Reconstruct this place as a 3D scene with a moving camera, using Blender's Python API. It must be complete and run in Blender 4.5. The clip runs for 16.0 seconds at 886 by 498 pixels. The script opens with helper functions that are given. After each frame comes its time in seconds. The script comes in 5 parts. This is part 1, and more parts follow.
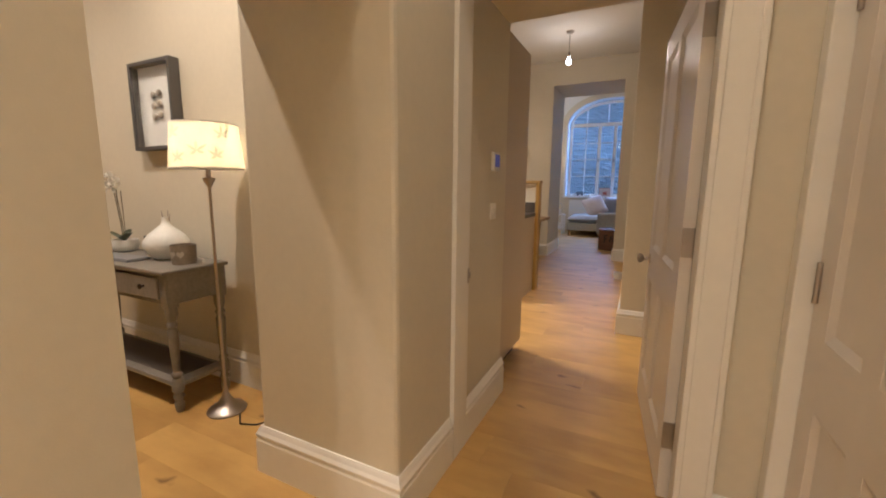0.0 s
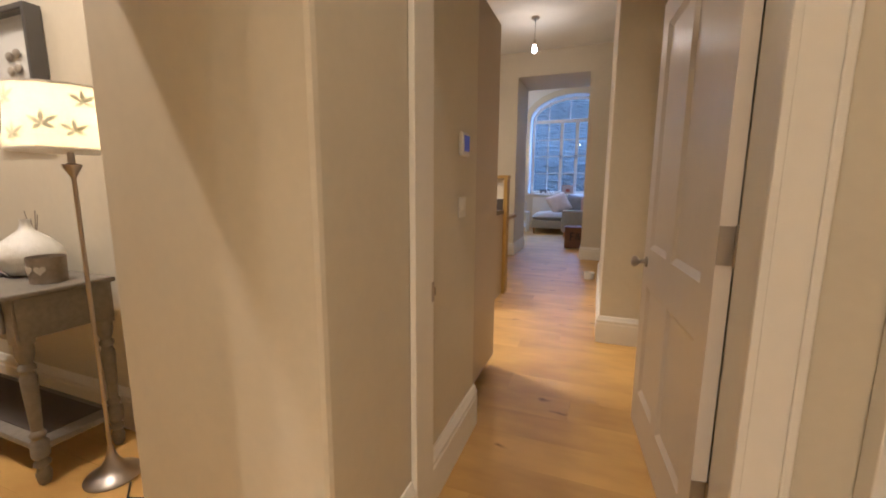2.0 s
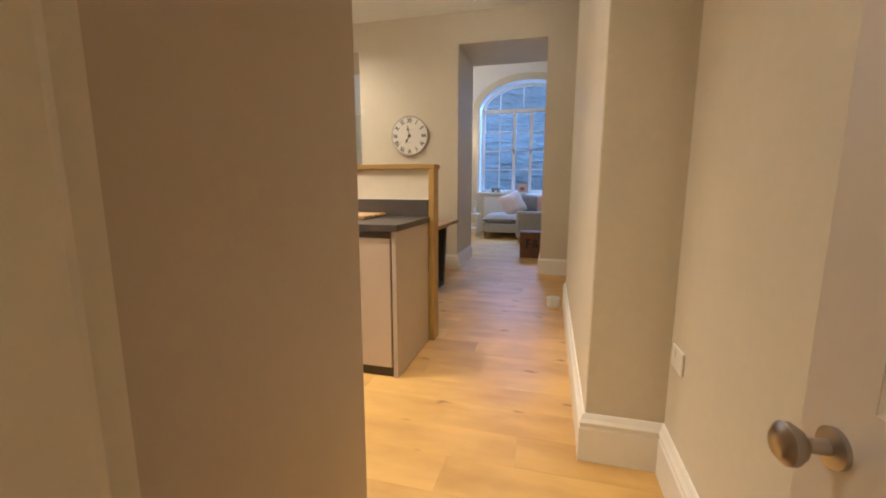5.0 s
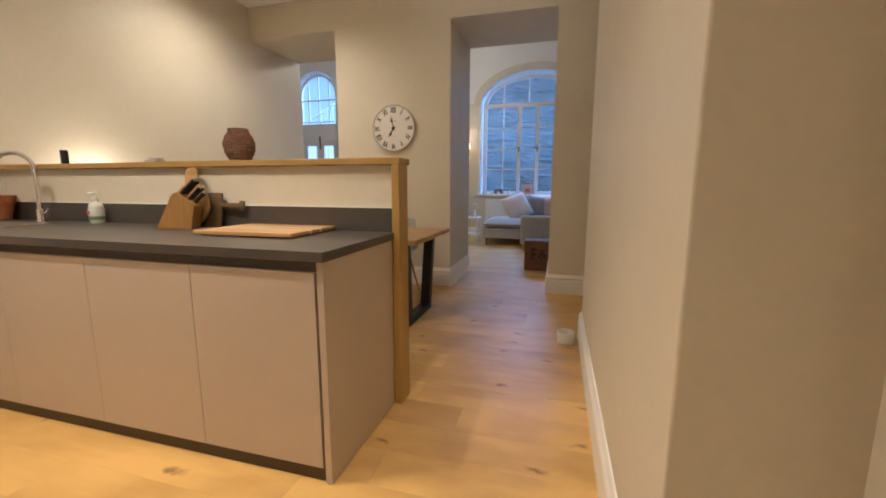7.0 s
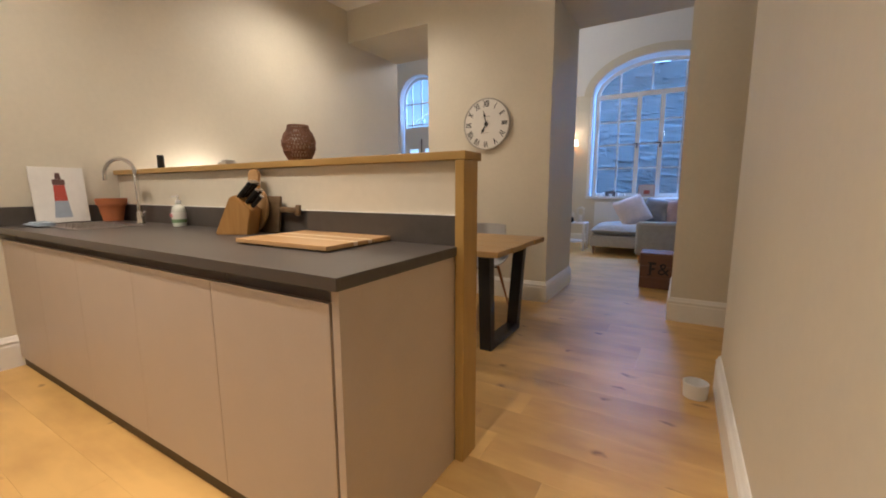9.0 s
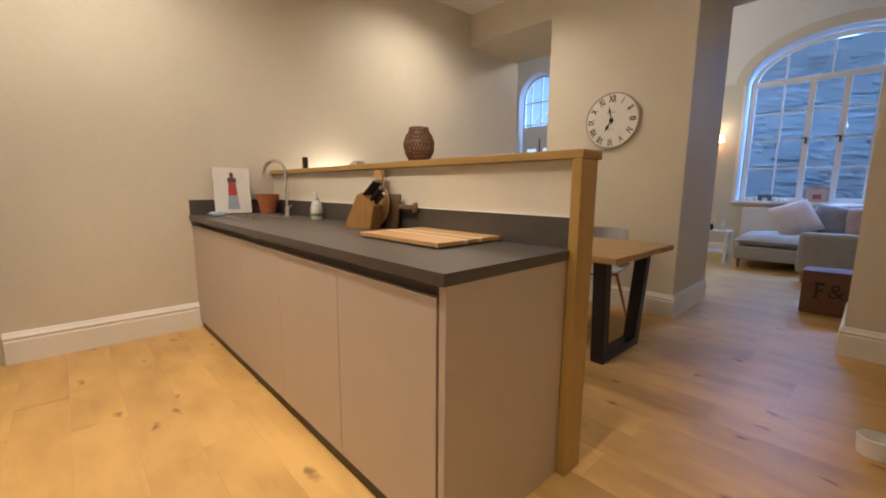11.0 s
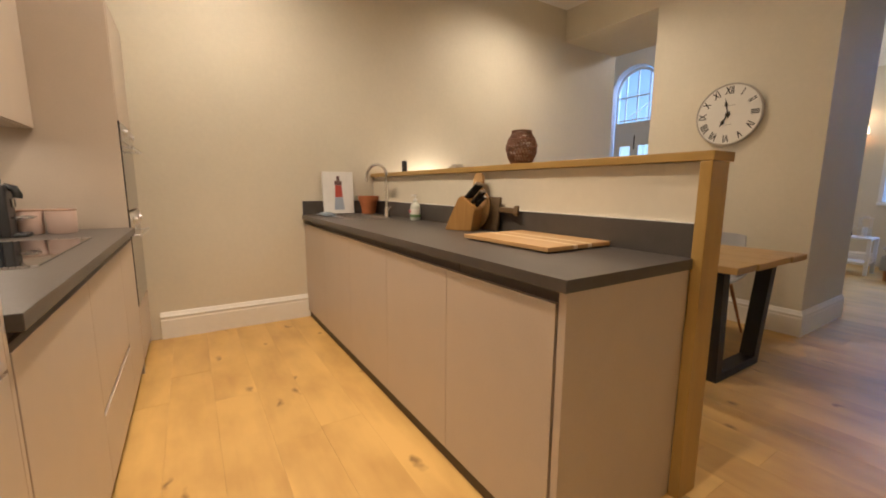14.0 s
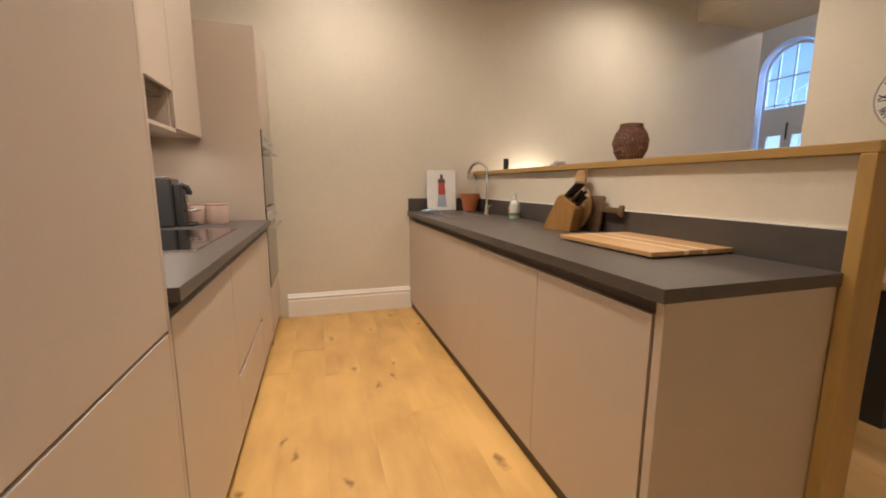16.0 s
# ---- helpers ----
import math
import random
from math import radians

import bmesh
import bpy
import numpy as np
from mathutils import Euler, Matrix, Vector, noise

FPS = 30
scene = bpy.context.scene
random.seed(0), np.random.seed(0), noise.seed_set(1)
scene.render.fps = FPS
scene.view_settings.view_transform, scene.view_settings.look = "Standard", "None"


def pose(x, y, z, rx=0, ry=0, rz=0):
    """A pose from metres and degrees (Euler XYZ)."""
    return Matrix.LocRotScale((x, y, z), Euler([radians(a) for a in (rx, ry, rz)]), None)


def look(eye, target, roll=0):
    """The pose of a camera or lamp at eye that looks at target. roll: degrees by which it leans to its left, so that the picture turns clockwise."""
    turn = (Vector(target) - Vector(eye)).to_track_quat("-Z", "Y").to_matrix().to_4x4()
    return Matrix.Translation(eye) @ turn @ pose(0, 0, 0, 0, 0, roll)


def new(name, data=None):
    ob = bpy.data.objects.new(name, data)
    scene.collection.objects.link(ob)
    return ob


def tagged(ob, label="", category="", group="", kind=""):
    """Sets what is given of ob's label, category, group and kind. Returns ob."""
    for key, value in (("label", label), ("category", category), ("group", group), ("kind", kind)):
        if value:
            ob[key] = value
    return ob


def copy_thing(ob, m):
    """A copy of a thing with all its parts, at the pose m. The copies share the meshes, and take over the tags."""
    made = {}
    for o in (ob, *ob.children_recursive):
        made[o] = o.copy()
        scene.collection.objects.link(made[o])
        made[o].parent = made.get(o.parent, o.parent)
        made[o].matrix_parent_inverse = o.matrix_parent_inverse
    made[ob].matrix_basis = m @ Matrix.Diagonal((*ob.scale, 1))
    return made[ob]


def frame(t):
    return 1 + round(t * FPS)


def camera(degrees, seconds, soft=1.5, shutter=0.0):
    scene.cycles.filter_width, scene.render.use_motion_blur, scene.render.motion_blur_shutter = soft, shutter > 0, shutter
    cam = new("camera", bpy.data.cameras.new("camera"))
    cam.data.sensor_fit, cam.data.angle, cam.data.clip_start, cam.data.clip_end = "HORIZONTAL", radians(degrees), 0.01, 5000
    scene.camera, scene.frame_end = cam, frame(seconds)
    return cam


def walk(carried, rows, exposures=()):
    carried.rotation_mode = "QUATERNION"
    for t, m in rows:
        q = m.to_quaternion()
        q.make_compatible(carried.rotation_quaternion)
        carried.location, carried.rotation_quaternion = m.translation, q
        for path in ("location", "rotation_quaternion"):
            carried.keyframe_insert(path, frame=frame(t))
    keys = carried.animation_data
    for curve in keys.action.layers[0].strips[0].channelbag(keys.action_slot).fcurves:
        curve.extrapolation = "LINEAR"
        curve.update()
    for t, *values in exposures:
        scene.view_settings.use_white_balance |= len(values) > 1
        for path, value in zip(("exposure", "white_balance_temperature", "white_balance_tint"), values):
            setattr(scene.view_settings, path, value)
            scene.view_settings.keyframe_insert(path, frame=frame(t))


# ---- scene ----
cam = camera(95.6, 16.0, soft=1.9)
PATH = [
    (0, (0.119, -0.04, 1.252), (-0.757, 1.732, 0.945), 0.5),
    (0.5, (0.058, -0.019, 1.255), (-0.779, 1.771, 0.946), 0.5),
    (1, (-0.018, 0.021, 1.25), (-0.81, 1.832, 0.943), 0.5),
    (1.5, (-0.06, 0.144, 1.227), (-0.809, 1.973, 0.919), 0.3),
    (2, (-0.058, 0.377, 1.214), (-0.766, 2.222, 0.903), 0.3),
    (2.5, (-0.08, 0.6, 1.208), (-0.747, 2.459, 0.894), 0.4),
    (3, (-0.147, 0.879, 1.213), (-0.769, 2.753, 0.896), 0.2),
    (3.5, (-0.19, 1.108, 1.194), (-0.761, 2.999, 0.878), 0.2),
    (4, (-0.182, 1.412, 1.168), (-0.705, 3.316, 0.851), 0.5),
    (6.5, (-0.174, 2.637, 1.19), (-0.679, 4.547, 0.884), 0.0),
    (7, (-0.222, 2.862, 1.187), (-0.759, 4.764, 0.879), 0.1),
    (7.5, (-0.297, 3.036, 1.195), (-0.892, 4.92, 0.888), 0.0),
    (8, (-0.33, 3.157, 1.183), (-1.033, 5.005, 0.882), -0.3),
    (8.5, (-0.316, 3.271, 1.18), (-1.156, 5.061, 0.879), 0.2),
    (9, (-0.254, 3.368, 1.184), (-1.264, 5.069, 0.887), -0.2),
    (9.5, (-0.224, 3.428, 1.179), (-1.376, 5.036, 0.882), 0.1),
    (10, (-0.218, 3.413, 1.179), (-1.488, 4.929, 0.883), 0.3),
    (12.5, (-0.306, 3.305, 1.19), (-1.892, 4.486, 0.891), 0.5),
    (13, (-0.304, 3.272, 1.194), (-1.924, 4.405, 0.895), 0.4),
    (13.5, (-0.305, 3.263, 1.198), (-1.953, 4.354, 0.895), 0.3),
    (14, (-0.302, 3.26, 1.199), (-1.976, 4.313, 0.898), 0.3),
    (14.5, (-0.295, 3.248, 1.209), (-2.002, 4.244, 0.902), 0.3),
    (15, (-0.287, 3.248, 1.203), (-2.047, 4.148, 0.895), 0.2),
    (15.5, (-0.286, 3.25, 1.191), (-2.11, 4.01, 0.883), 0.3),
    (16, (-0.267, 3.307, 1.206), (-2.155, 3.888, 0.889), 0.2),
]
walk(cam, [(t, look(eye, target, roll)) for t, eye, target, roll in PATH], exposures=((0, 0.12, 4950, 15), (2, 0.28, 4920, 15), (3, 0.54, 4750, 10), (4, 0.6, 5000, 10), (6.5, 0.26, 4950, 11), (8.5, 0.16, 4830, 12), (10, 0.14, 4820, 13), (12.5, 0.12, 5200, 12), (15, 0.13, 5070, 14), (16, 0.11, 4910, 15)))

# ---- world, exposure, lights ----
WARM = (1.0, 0.725, 0.43)
world = bpy.data.worlds.new("dusk")
scene.world = world
world.use_nodes = True
sky = world.node_tree.nodes.new("ShaderNodeTexSky")
sky.sky_type, sky.sun_disc = "NISHITA", False
sky.sun_elevation, sky.sun_rotation = radians(40), radians(180)
world.node_tree.nodes["Background"].inputs[1].default_value = 0.15
world.node_tree.links.new(sky.outputs[0], world.node_tree.nodes["Background"].inputs[0])


def sun(elevation, rotation, strength):
    d = bpy.data.lights.new("sun", "SUN")
    d.energy, d.angle, d.color = strength, radians(60), (1, 0.97, 0.94)
    ob = new("sun", d)
    ob.matrix_basis = pose(0, 0, 30, 90 - elevation, 0, rotation)
    return ob


def point(name, at, watts, radius=0.04, color=WARM):
    d = bpy.data.lights.new(name, "POINT")
    d.energy, d.shadow_soft_size, d.color = watts, radius, color
    ob = new(name, d)
    ob.location = at
    return ob


def spot(name, at, aim, watts, cone=100, radius=0.04, color=WARM, blend=0.6):
    d = bpy.data.lights.new(name, "SPOT")
    d.energy, d.shadow_soft_size, d.color, d.spot_size, d.spot_blend = watts, radius, color, radians(cone), blend
    ob = new(name, d)
    ob.matrix_basis = look(at, aim)
    return ob


def area(name, at, aim, watts, w, h, color=WARM):
    d = bpy.data.lights.new(name, "AREA")
    d.energy, d.shape, d.size, d.size_y, d.color = watts, "RECTANGLE", w, h, color
    ob = new(name, d)
    ob.matrix_basis = look(at, aim)
    return ob


sun(70, 20, 0.3)
# ---- plan, in metres ----
H = 3.40            # kitchen and hall ceiling
WEST = -4.07        # kitchen west wall
NORTH0, NORTH1 = 7.44, 8.47   # thick wall to the living room
WIN_Y = 12.4        # window wall of the living room
TOP = 0.95          # worktops
FRONT_S = 2.94      # fronts of the run along the south wall

# The last two, over the hall, are unseen and added to brighten it.
DOWNLIGHTS = ((-1.00, 4.08, 85, 82), (-0.98, 3.10, 95, 92), (-2.20, 3.55, 205, 98), (-3.05, 3.56, 165, 156), (-3.20, 6.35, 130, 155), (-2.00, 0.55, 200, 150), (-4.00, 0.30, 160, 150), (0.05, 0.82, 38, 128), (0.10, -1.70, 190, 128))
for x, y, w, cone in DOWNLIGHTS:
    spot("downlight_light", (x, y, H - 0.03), (x, y, 0), w, cone, 0.04, blend=1.0)
point("pendant_light", (-0.97, 6.09, 2.95), 5, 0.045)
point("floor_lamp_light", (-1.895, 1.305, 1.45), 8, 0.05)
# This point has no fixture; it is fill added to brighten the hall.
point("lobby_light", (-0.1, -2.3, 1.45), 32, 0.10)
point("glow_light", (-3.90, 5.42, 1.20), 10, 0.03)
area("hood_light", (-2.4, 2.45, 1.46), (-2.4, 2.45, 0), 5, 1.6, 0.05)
for x in (-2.3, -3.55):
    point("wall_lamp_light", (x, WIN_Y - 0.16, 2.12), 12, 0.05)
# Out of view: place and strength are guessed to brighten the living room.
point("living_lamp_light", (-3.15, 10.0, 3.6), 58, 0.12, (1.0, 0.78, 0.54))
area("sky_light", (-2.5, WIN_Y + 1.7, 4.7), (-2.5, WIN_Y - 1.2, 0.6), 780, 11.0, 1.8, (0.38, 0.60, 1.0))


# ---- materials ----
def mat(name, color, rough=0.5, metal=0.0, grain=0.0, scale=20.0, bump=0.0, bump_scale=60.0, spread=0.06, coat=0.0, random_shift=0.0):
    """A surface with fine grain, larger stains and relief."""
    m = bpy.data.materials.new(name)
    m.use_nodes = True
    nt = m.node_tree
    n, l = nt.nodes, nt.links
    b = n["Principled BSDF"]
    b.inputs["Base Color"].default_value = (*color, 1)
    b.inputs["Roughness"].default_value = rough
    b.inputs["Metallic"].default_value = metal
    b.inputs["Coat Weight"].default_value = coat
    tc = n.new("ShaderNodeTexCoord")
    if grain > 0 or spread > 0:
        big = n.new("ShaderNodeTexNoise")
        big.inputs["Scale"].default_value, big.inputs["Detail"].default_value = scale * 0.12, 4
        fine = n.new("ShaderNodeTexNoise")
        fine.inputs["Scale"].default_value, fine.inputs["Detail"].default_value = scale, 6
        l.new(tc.outputs["Object"], big.inputs["Vector"])
        l.new(tc.outputs["Object"], fine.inputs["Vector"])
        mix = n.new("ShaderNodeMath")
        mix.operation = "MULTIPLY_ADD"
        mix.inputs[1].default_value = 0.5
        l.new(fine.outputs["Fac"], mix.inputs[0])
        half = n.new("ShaderNodeMath")
        half.operation = "MULTIPLY"
        half.inputs[1].default_value = 0.5
        l.new(big.outputs["Fac"], half.inputs[0])
        l.new(half.outputs[0], mix.inputs[2])
        ramp = n.new("ShaderNodeValToRGB")
        k = spread + grain
        ramp.color_ramp.elements[0].position, ramp.color_ramp.elements[1].position = 0.3, 0.7
        ramp.color_ramp.elements[0].color = (*[c * (1 - k) for c in color], 1)
        ramp.color_ramp.elements[1].color = (*[min(1, c * (1 + k)) for c in color], 1)
        l.new(mix.outputs[0], ramp.inputs[0])
        l.new(ramp.outputs[0], b.inputs["Base Color"])
        rr = n.new("ShaderNodeMapRange")
        rr.inputs["To Min"].default_value, rr.inputs["To Max"].default_value = max(0.02, rough - 0.06), min(1, rough + 0.06)
        l.new(fine.outputs["Fac"], rr.inputs["Value"])
        l.new(rr.outputs[0], b.inputs["Roughness"])
    if random_shift > 0:
        info = n.new("ShaderNodeObjectInfo")
        hs = n.new("ShaderNodeHueSaturation")
        vr = n.new("ShaderNodeMapRange")
        vr.inputs["To Min"].default_value, vr.inputs["To Max"].default_value = 1 - random_shift, 1 + random_shift
        l.new(info.outputs["Random"], vr.inputs["Value"])
        l.new(vr.outputs[0], hs.inputs["Value"])
        l.new(ramp.outputs[0], hs.inputs["Color"])
        l.new(hs.outputs[0], b.inputs["Base Color"])
    if bump > 0:
        bn = n.new("ShaderNodeTexNoise")
        bn.inputs["Scale"].default_value, bn.inputs["Detail"].default_value = bump_scale, 5
        l.new(tc.outputs["Object"], bn.inputs["Vector"])
        bu = n.new("ShaderNodeBump")
        bu.inputs["Strength"].default_value, bu.inputs["Distance"].default_value = bump, 0.004
        l.new(bn.outputs["Fac"], bu.inputs["Height"])
        l.new(bu.outputs[0], b.inputs["Normal"])
    return m


def wood(name, light, dark, axis="x", grain=1.0, rough=0.45, knots=False, vary=0.0, cloud=0.5, ends=(0.28, 0.68)):
    """Wood with fibres along one axis; knots and a shift of tone from piece to piece where asked."""
    m = bpy.data.materials.new(name)
    m.use_nodes = True
    n, l = m.node_tree.nodes, m.node_tree.links
    b = n["Principled BSDF"]
    b.inputs["Roughness"].default_value = rough
    tc = n.new("ShaderNodeTexCoord")
    info = n.new("ShaderNodeObjectInfo")
    off = n.new("ShaderNodeVectorMath")
    off.operation = "SCALE"
    off.inputs[0].default_value = (7.3, 3.1, 5.7)
    l.new(info.outputs["Random"], off.inputs["Scale"])
    add = n.new("ShaderNodeVectorMath")
    l.new(tc.outputs["Object"], add.inputs[0])
    l.new(off.outputs[0], add.inputs[1])
    mp = n.new("ShaderNodeMapping")
    mp.inputs["Scale"].default_value = {"x": (1, 9, 9), "y": (9, 1, 9), "z": (9, 9, 1)}[axis]
    l.new(add.outputs[0], mp.inputs["Vector"])
    fib = n.new("ShaderNodeTexNoise")
    fib.inputs["Scale"].default_value, fib.inputs["Detail"].default_value, fib.inputs["Distortion"].default_value = 2.2 * grain, 8, 0.7
    l.new(mp.outputs[0], fib.inputs["Vector"])
    broad = n.new("ShaderNodeTexNoise")
    broad.inputs["Scale"].default_value, broad.inputs["Detail"].default_value = 2.4, 4
    bp = n.new("ShaderNodeMapping")
    bp.inputs["Scale"].default_value = {"x": (0.8, 1.7, 1), "y": (1.7, 0.8, 1), "z": (1.7, 1.7, 0.8)}[axis]
    l.new(add.outputs[0], bp.inputs["Vector"])
    l.new(bp.outputs[0], broad.inputs["Vector"])
    s = n.new("ShaderNodeMath")
    s.operation = "MULTIPLY_ADD"
    s.inputs[1].default_value = 1 - cloud
    l.new(fib.outputs["Fac"], s.inputs[0])
    s2 = n.new("ShaderNodeMath")
    s2.operation = "MULTIPLY"
    s2.inputs[1].default_value = cloud
    l.new(broad.outputs["Fac"], s2.inputs[0])
    l.new(s2.outputs[0], s.inputs[2])
    ramp = n.new("ShaderNodeValToRGB")
    ramp.color_ramp.elements[0].position, ramp.color_ramp.elements[1].position = ends
    ramp.color_ramp.elements[0].color, ramp.color_ramp.elements[1].color = (*dark, 1), (*light, 1)
    l.new(s.outputs[0], ramp.inputs[0])
    out = ramp.outputs[0]
    if knots:
        kp = n.new("ShaderNodeMapping")
        kp.inputs["Scale"].default_value = {"x": (1.3, 2.9, 1), "y": (2.9, 1.3, 1), "z": (2.9, 2.9, 1.3)}[axis]
        warp = n.new("ShaderNodeTexNoise")
        warp.inputs["Scale"].default_value = 9
        l.new(add.outputs[0], warp.inputs["Vector"])
        wv = n.new("ShaderNodeVectorMath")
        wv.operation = "MULTIPLY_ADD"
        wv.inputs[1].default_value = (0.16, 0.10, 0)
        l.new(warp.outputs["Color"], wv.inputs[0])
        l.new(add.outputs[0], wv.inputs[2])
        l.new(wv.outputs[0], kp.inputs["Vector"])
        vo = n.new("ShaderNodeTexVoronoi")
        vo.inputs["Scale"].default_value = 1.0
        vo.voronoi_dimensions = "2D"
        l.new(kp.outputs[0], vo.inputs["Vector"])
        kr = n.new("ShaderNodeValToRGB")
        kr.color_ramp.elements[0].position, kr.color_ramp.elements[1].position = 0.010, 0.058
        kr.color_ramp.elements[0].color, kr.color_ramp.elements[1].color = (0.16, 0.11, 0.08, 1), (1, 1, 1, 1)
        l.new(vo.outputs["Distance"], kr.inputs[0])
        mk = n.new("ShaderNodeMix")
        mk.data_type, mk.blend_type = "RGBA", "MULTIPLY"
        mk.inputs["Factor"].default_value = 0.7
        l.new(out, mk.inputs["A"])
        l.new(kr.outputs[0], mk.inputs["B"])
        out = mk.outputs["Result"]
    if vary > 0:
        hs = n.new("ShaderNodeHueSaturation")
        vr = n.new("ShaderNodeMapRange")
        vr.inputs["To Min"].default_value, vr.inputs["To Max"].default_value = 1 - vary, 1 + vary
        l.new(info.outputs["Random"], vr.inputs["Value"])
        l.new(vr.outputs[0], hs.inputs["Value"])
        l.new(out, hs.inputs["Color"])
        out = hs.outputs[0]
    l.new(out, b.inputs["Base Color"])
    bu = n.new("ShaderNodeBump")
    bu.inputs["Strength"].default_value, bu.inputs["Distance"].default_value = 0.12, 0.002
    l.new(fib.outputs["Fac"], bu.inputs["Height"])
    l.new(bu.outputs[0], b.inputs["Normal"])
    rr = n.new("ShaderNodeMapRange")
    rr.inputs["To Min"].default_value, rr.inputs["To Max"].default_value = rough - 0.08, rough + 0.1
    l.new(fib.outputs["Fac"], rr.inputs["Value"])
    l.new(rr.outputs[0], b.inputs["Roughness"])
    return m


def glow(name, color, strength):
    m = bpy.data.materials.new(name)
    m.use_nodes = True
    b = m.node_tree.nodes["Principled BSDF"]
    b.inputs["Base Color"].default_value = (*color, 1)
    b.inputs["Emission Color"].default_value = (*color, 1)
    b.inputs["Emission Strength"].default_value = strength
    return m


def glassy(name, color=(0.95, 0.97, 0.97), rough=0.0):
    m = bpy.data.materials.new(name)
    m.use_nodes = True
    b = m.node_tree.nodes["Principled BSDF"]
    b.inputs["Base Color"].default_value = (*color, 1)
    b.inputs["Roughness"].default_value = rough
    b.inputs["Transmission Weight"].default_value = 1
    b.inputs["IOR"].default_value = 1.45
    return m


PAINT = mat("wall_paint", (0.655, 0.605, 0.482), 0.55, grain=0.01, scale=30, spread=0.025, bump=0.06, bump_scale=220)
CEIL = mat("ceiling_paint", (0.80, 0.79, 0.76), 0.85, grain=0.01, spread=0.02, bump=0.05, bump_scale=180)
TRIM = mat("trim_paint", (0.82, 0.80, 0.74), 0.38, grain=0.01, spread=0.02, bump=0.03, bump_scale=90)
DOORP = mat("door_paint", (0.74, 0.69, 0.62), 0.33, grain=0.01, spread=0.02, bump=0.04, bump_scale=110)
FLOOR = wood("oak_plank", (0.63, 0.398, 0.112), (0.45, 0.268, 0.070), "x", 0.6, 0.40, knots=True, vary=0.03, cloud=0.78, ends=(0.34, 0.60))
GAP = mat("floor_joint", (0.36, 0.235, 0.09), 0.8)
OAK = wood("oak_trim", (0.44, 0.285, 0.070), (0.33, 0.200, 0.045), "x", 1.5, 0.4)
OAKZ = wood("oak_post", (0.44, 0.285, 0.070), (0.33, 0.200, 0.045), "z", 1.5, 0.4)
CAB = mat("cabinet_matt", (0.50, 0.425, 0.338), 0.42, grain=0.01, scale=80, spread=0.02, bump=0.02, bump_scale=300)
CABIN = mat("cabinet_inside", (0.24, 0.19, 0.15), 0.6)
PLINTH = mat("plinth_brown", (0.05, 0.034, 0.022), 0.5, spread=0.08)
STONE = mat("worktop_grey", (0.074, 0.064, 0.056), 0.36, grain=0.10, scale=160, spread=0.06, bump=0.05, bump_scale=400)
STEEL = mat("brushed_steel", (0.62, 0.61, 0.60), 0.28, 1.0, grain=0.03, scale=200)
CHROME = mat("chrome", (0.8, 0.8, 0.8), 0.08, 1.0, spread=0.01)
NICKEL = mat("satin_nickel", (0.46, 0.42, 0.38), 0.32, 1.0, spread=0.05)
BLACK = mat("black_metal", (0.018, 0.018, 0.018), 0.42, 0.3, spread=0.1)
BLACKGLASS = mat("black_glass", (0.012, 0.012, 0.013), 0.06, spread=0.02, coat=0.5)
GREYPAINT = mat("aged_grey_paint", (0.205, 0.185, 0.155), 0.55, grain=0.12, scale=45, spread=0.12, bump=0.2, bump_scale=70)
WHITE = mat("white_plastic", (0.78, 0.77, 0.74), 0.35, spread=0.01)
GLASS = glassy("glass")


# ---- mesh helpers ----
def box(bm, x0, x1, y0, y1, z0, z1, bevel=0.0, segs=2):
    """A box between two corners, edges rounded by bevel."""
    r = bmesh.ops.create_cube(bm, size=1.0)
    vs = r["verts"]
    for v in vs:
        v.co = ((x0 + x1) / 2 + v.co.x * (x1 - x0), (y0 + y1) / 2 + v.co.y * (y1 - y0), (z0 + z1) / 2 + v.co.z * (z1 - z0))
    if bevel > 0:
        bmesh.ops.bevel(bm, geom=list({e for v in vs for e in v.link_edges}), offset=bevel, segments=segs, affect="EDGES", profile=0.5, clamp_overlap=True)
    return bm


def boxes(*rows, bevel=0.0):
    bm = bmesh.new()
    for row in rows:
        box(bm, *row, bevel=bevel)
    return bm


def lathe(bm, profile, at=(0, 0, 0), segs=32, wobble=0.0):
    """A turned body: radius and height pairs from the bottom up."""
    rings = []
    for r, z in profile:
        ring = []
        for i in range(segs):
            a = 2 * math.pi * i / segs
            rr = r * (1 + wobble * math.sin(a * 3 + z * 9))
            ring.append(bm.verts.new((at[0] + rr * math.cos(a), at[1] + rr * math.sin(a), at[2] + z)))
        rings.append(ring)
    for a, b in zip(rings, rings[1:]):
        for i in range(segs):
            bm.faces.new((a[i], a[(i + 1) % segs], b[(i + 1) % segs], b[i]))
    if profile[0][0] > 1e-4:
        bm.faces.new(rings[0][::-1])
    if profile[-1][0] > 1e-4:
        bm.faces.new(rings[-1])
    return bm


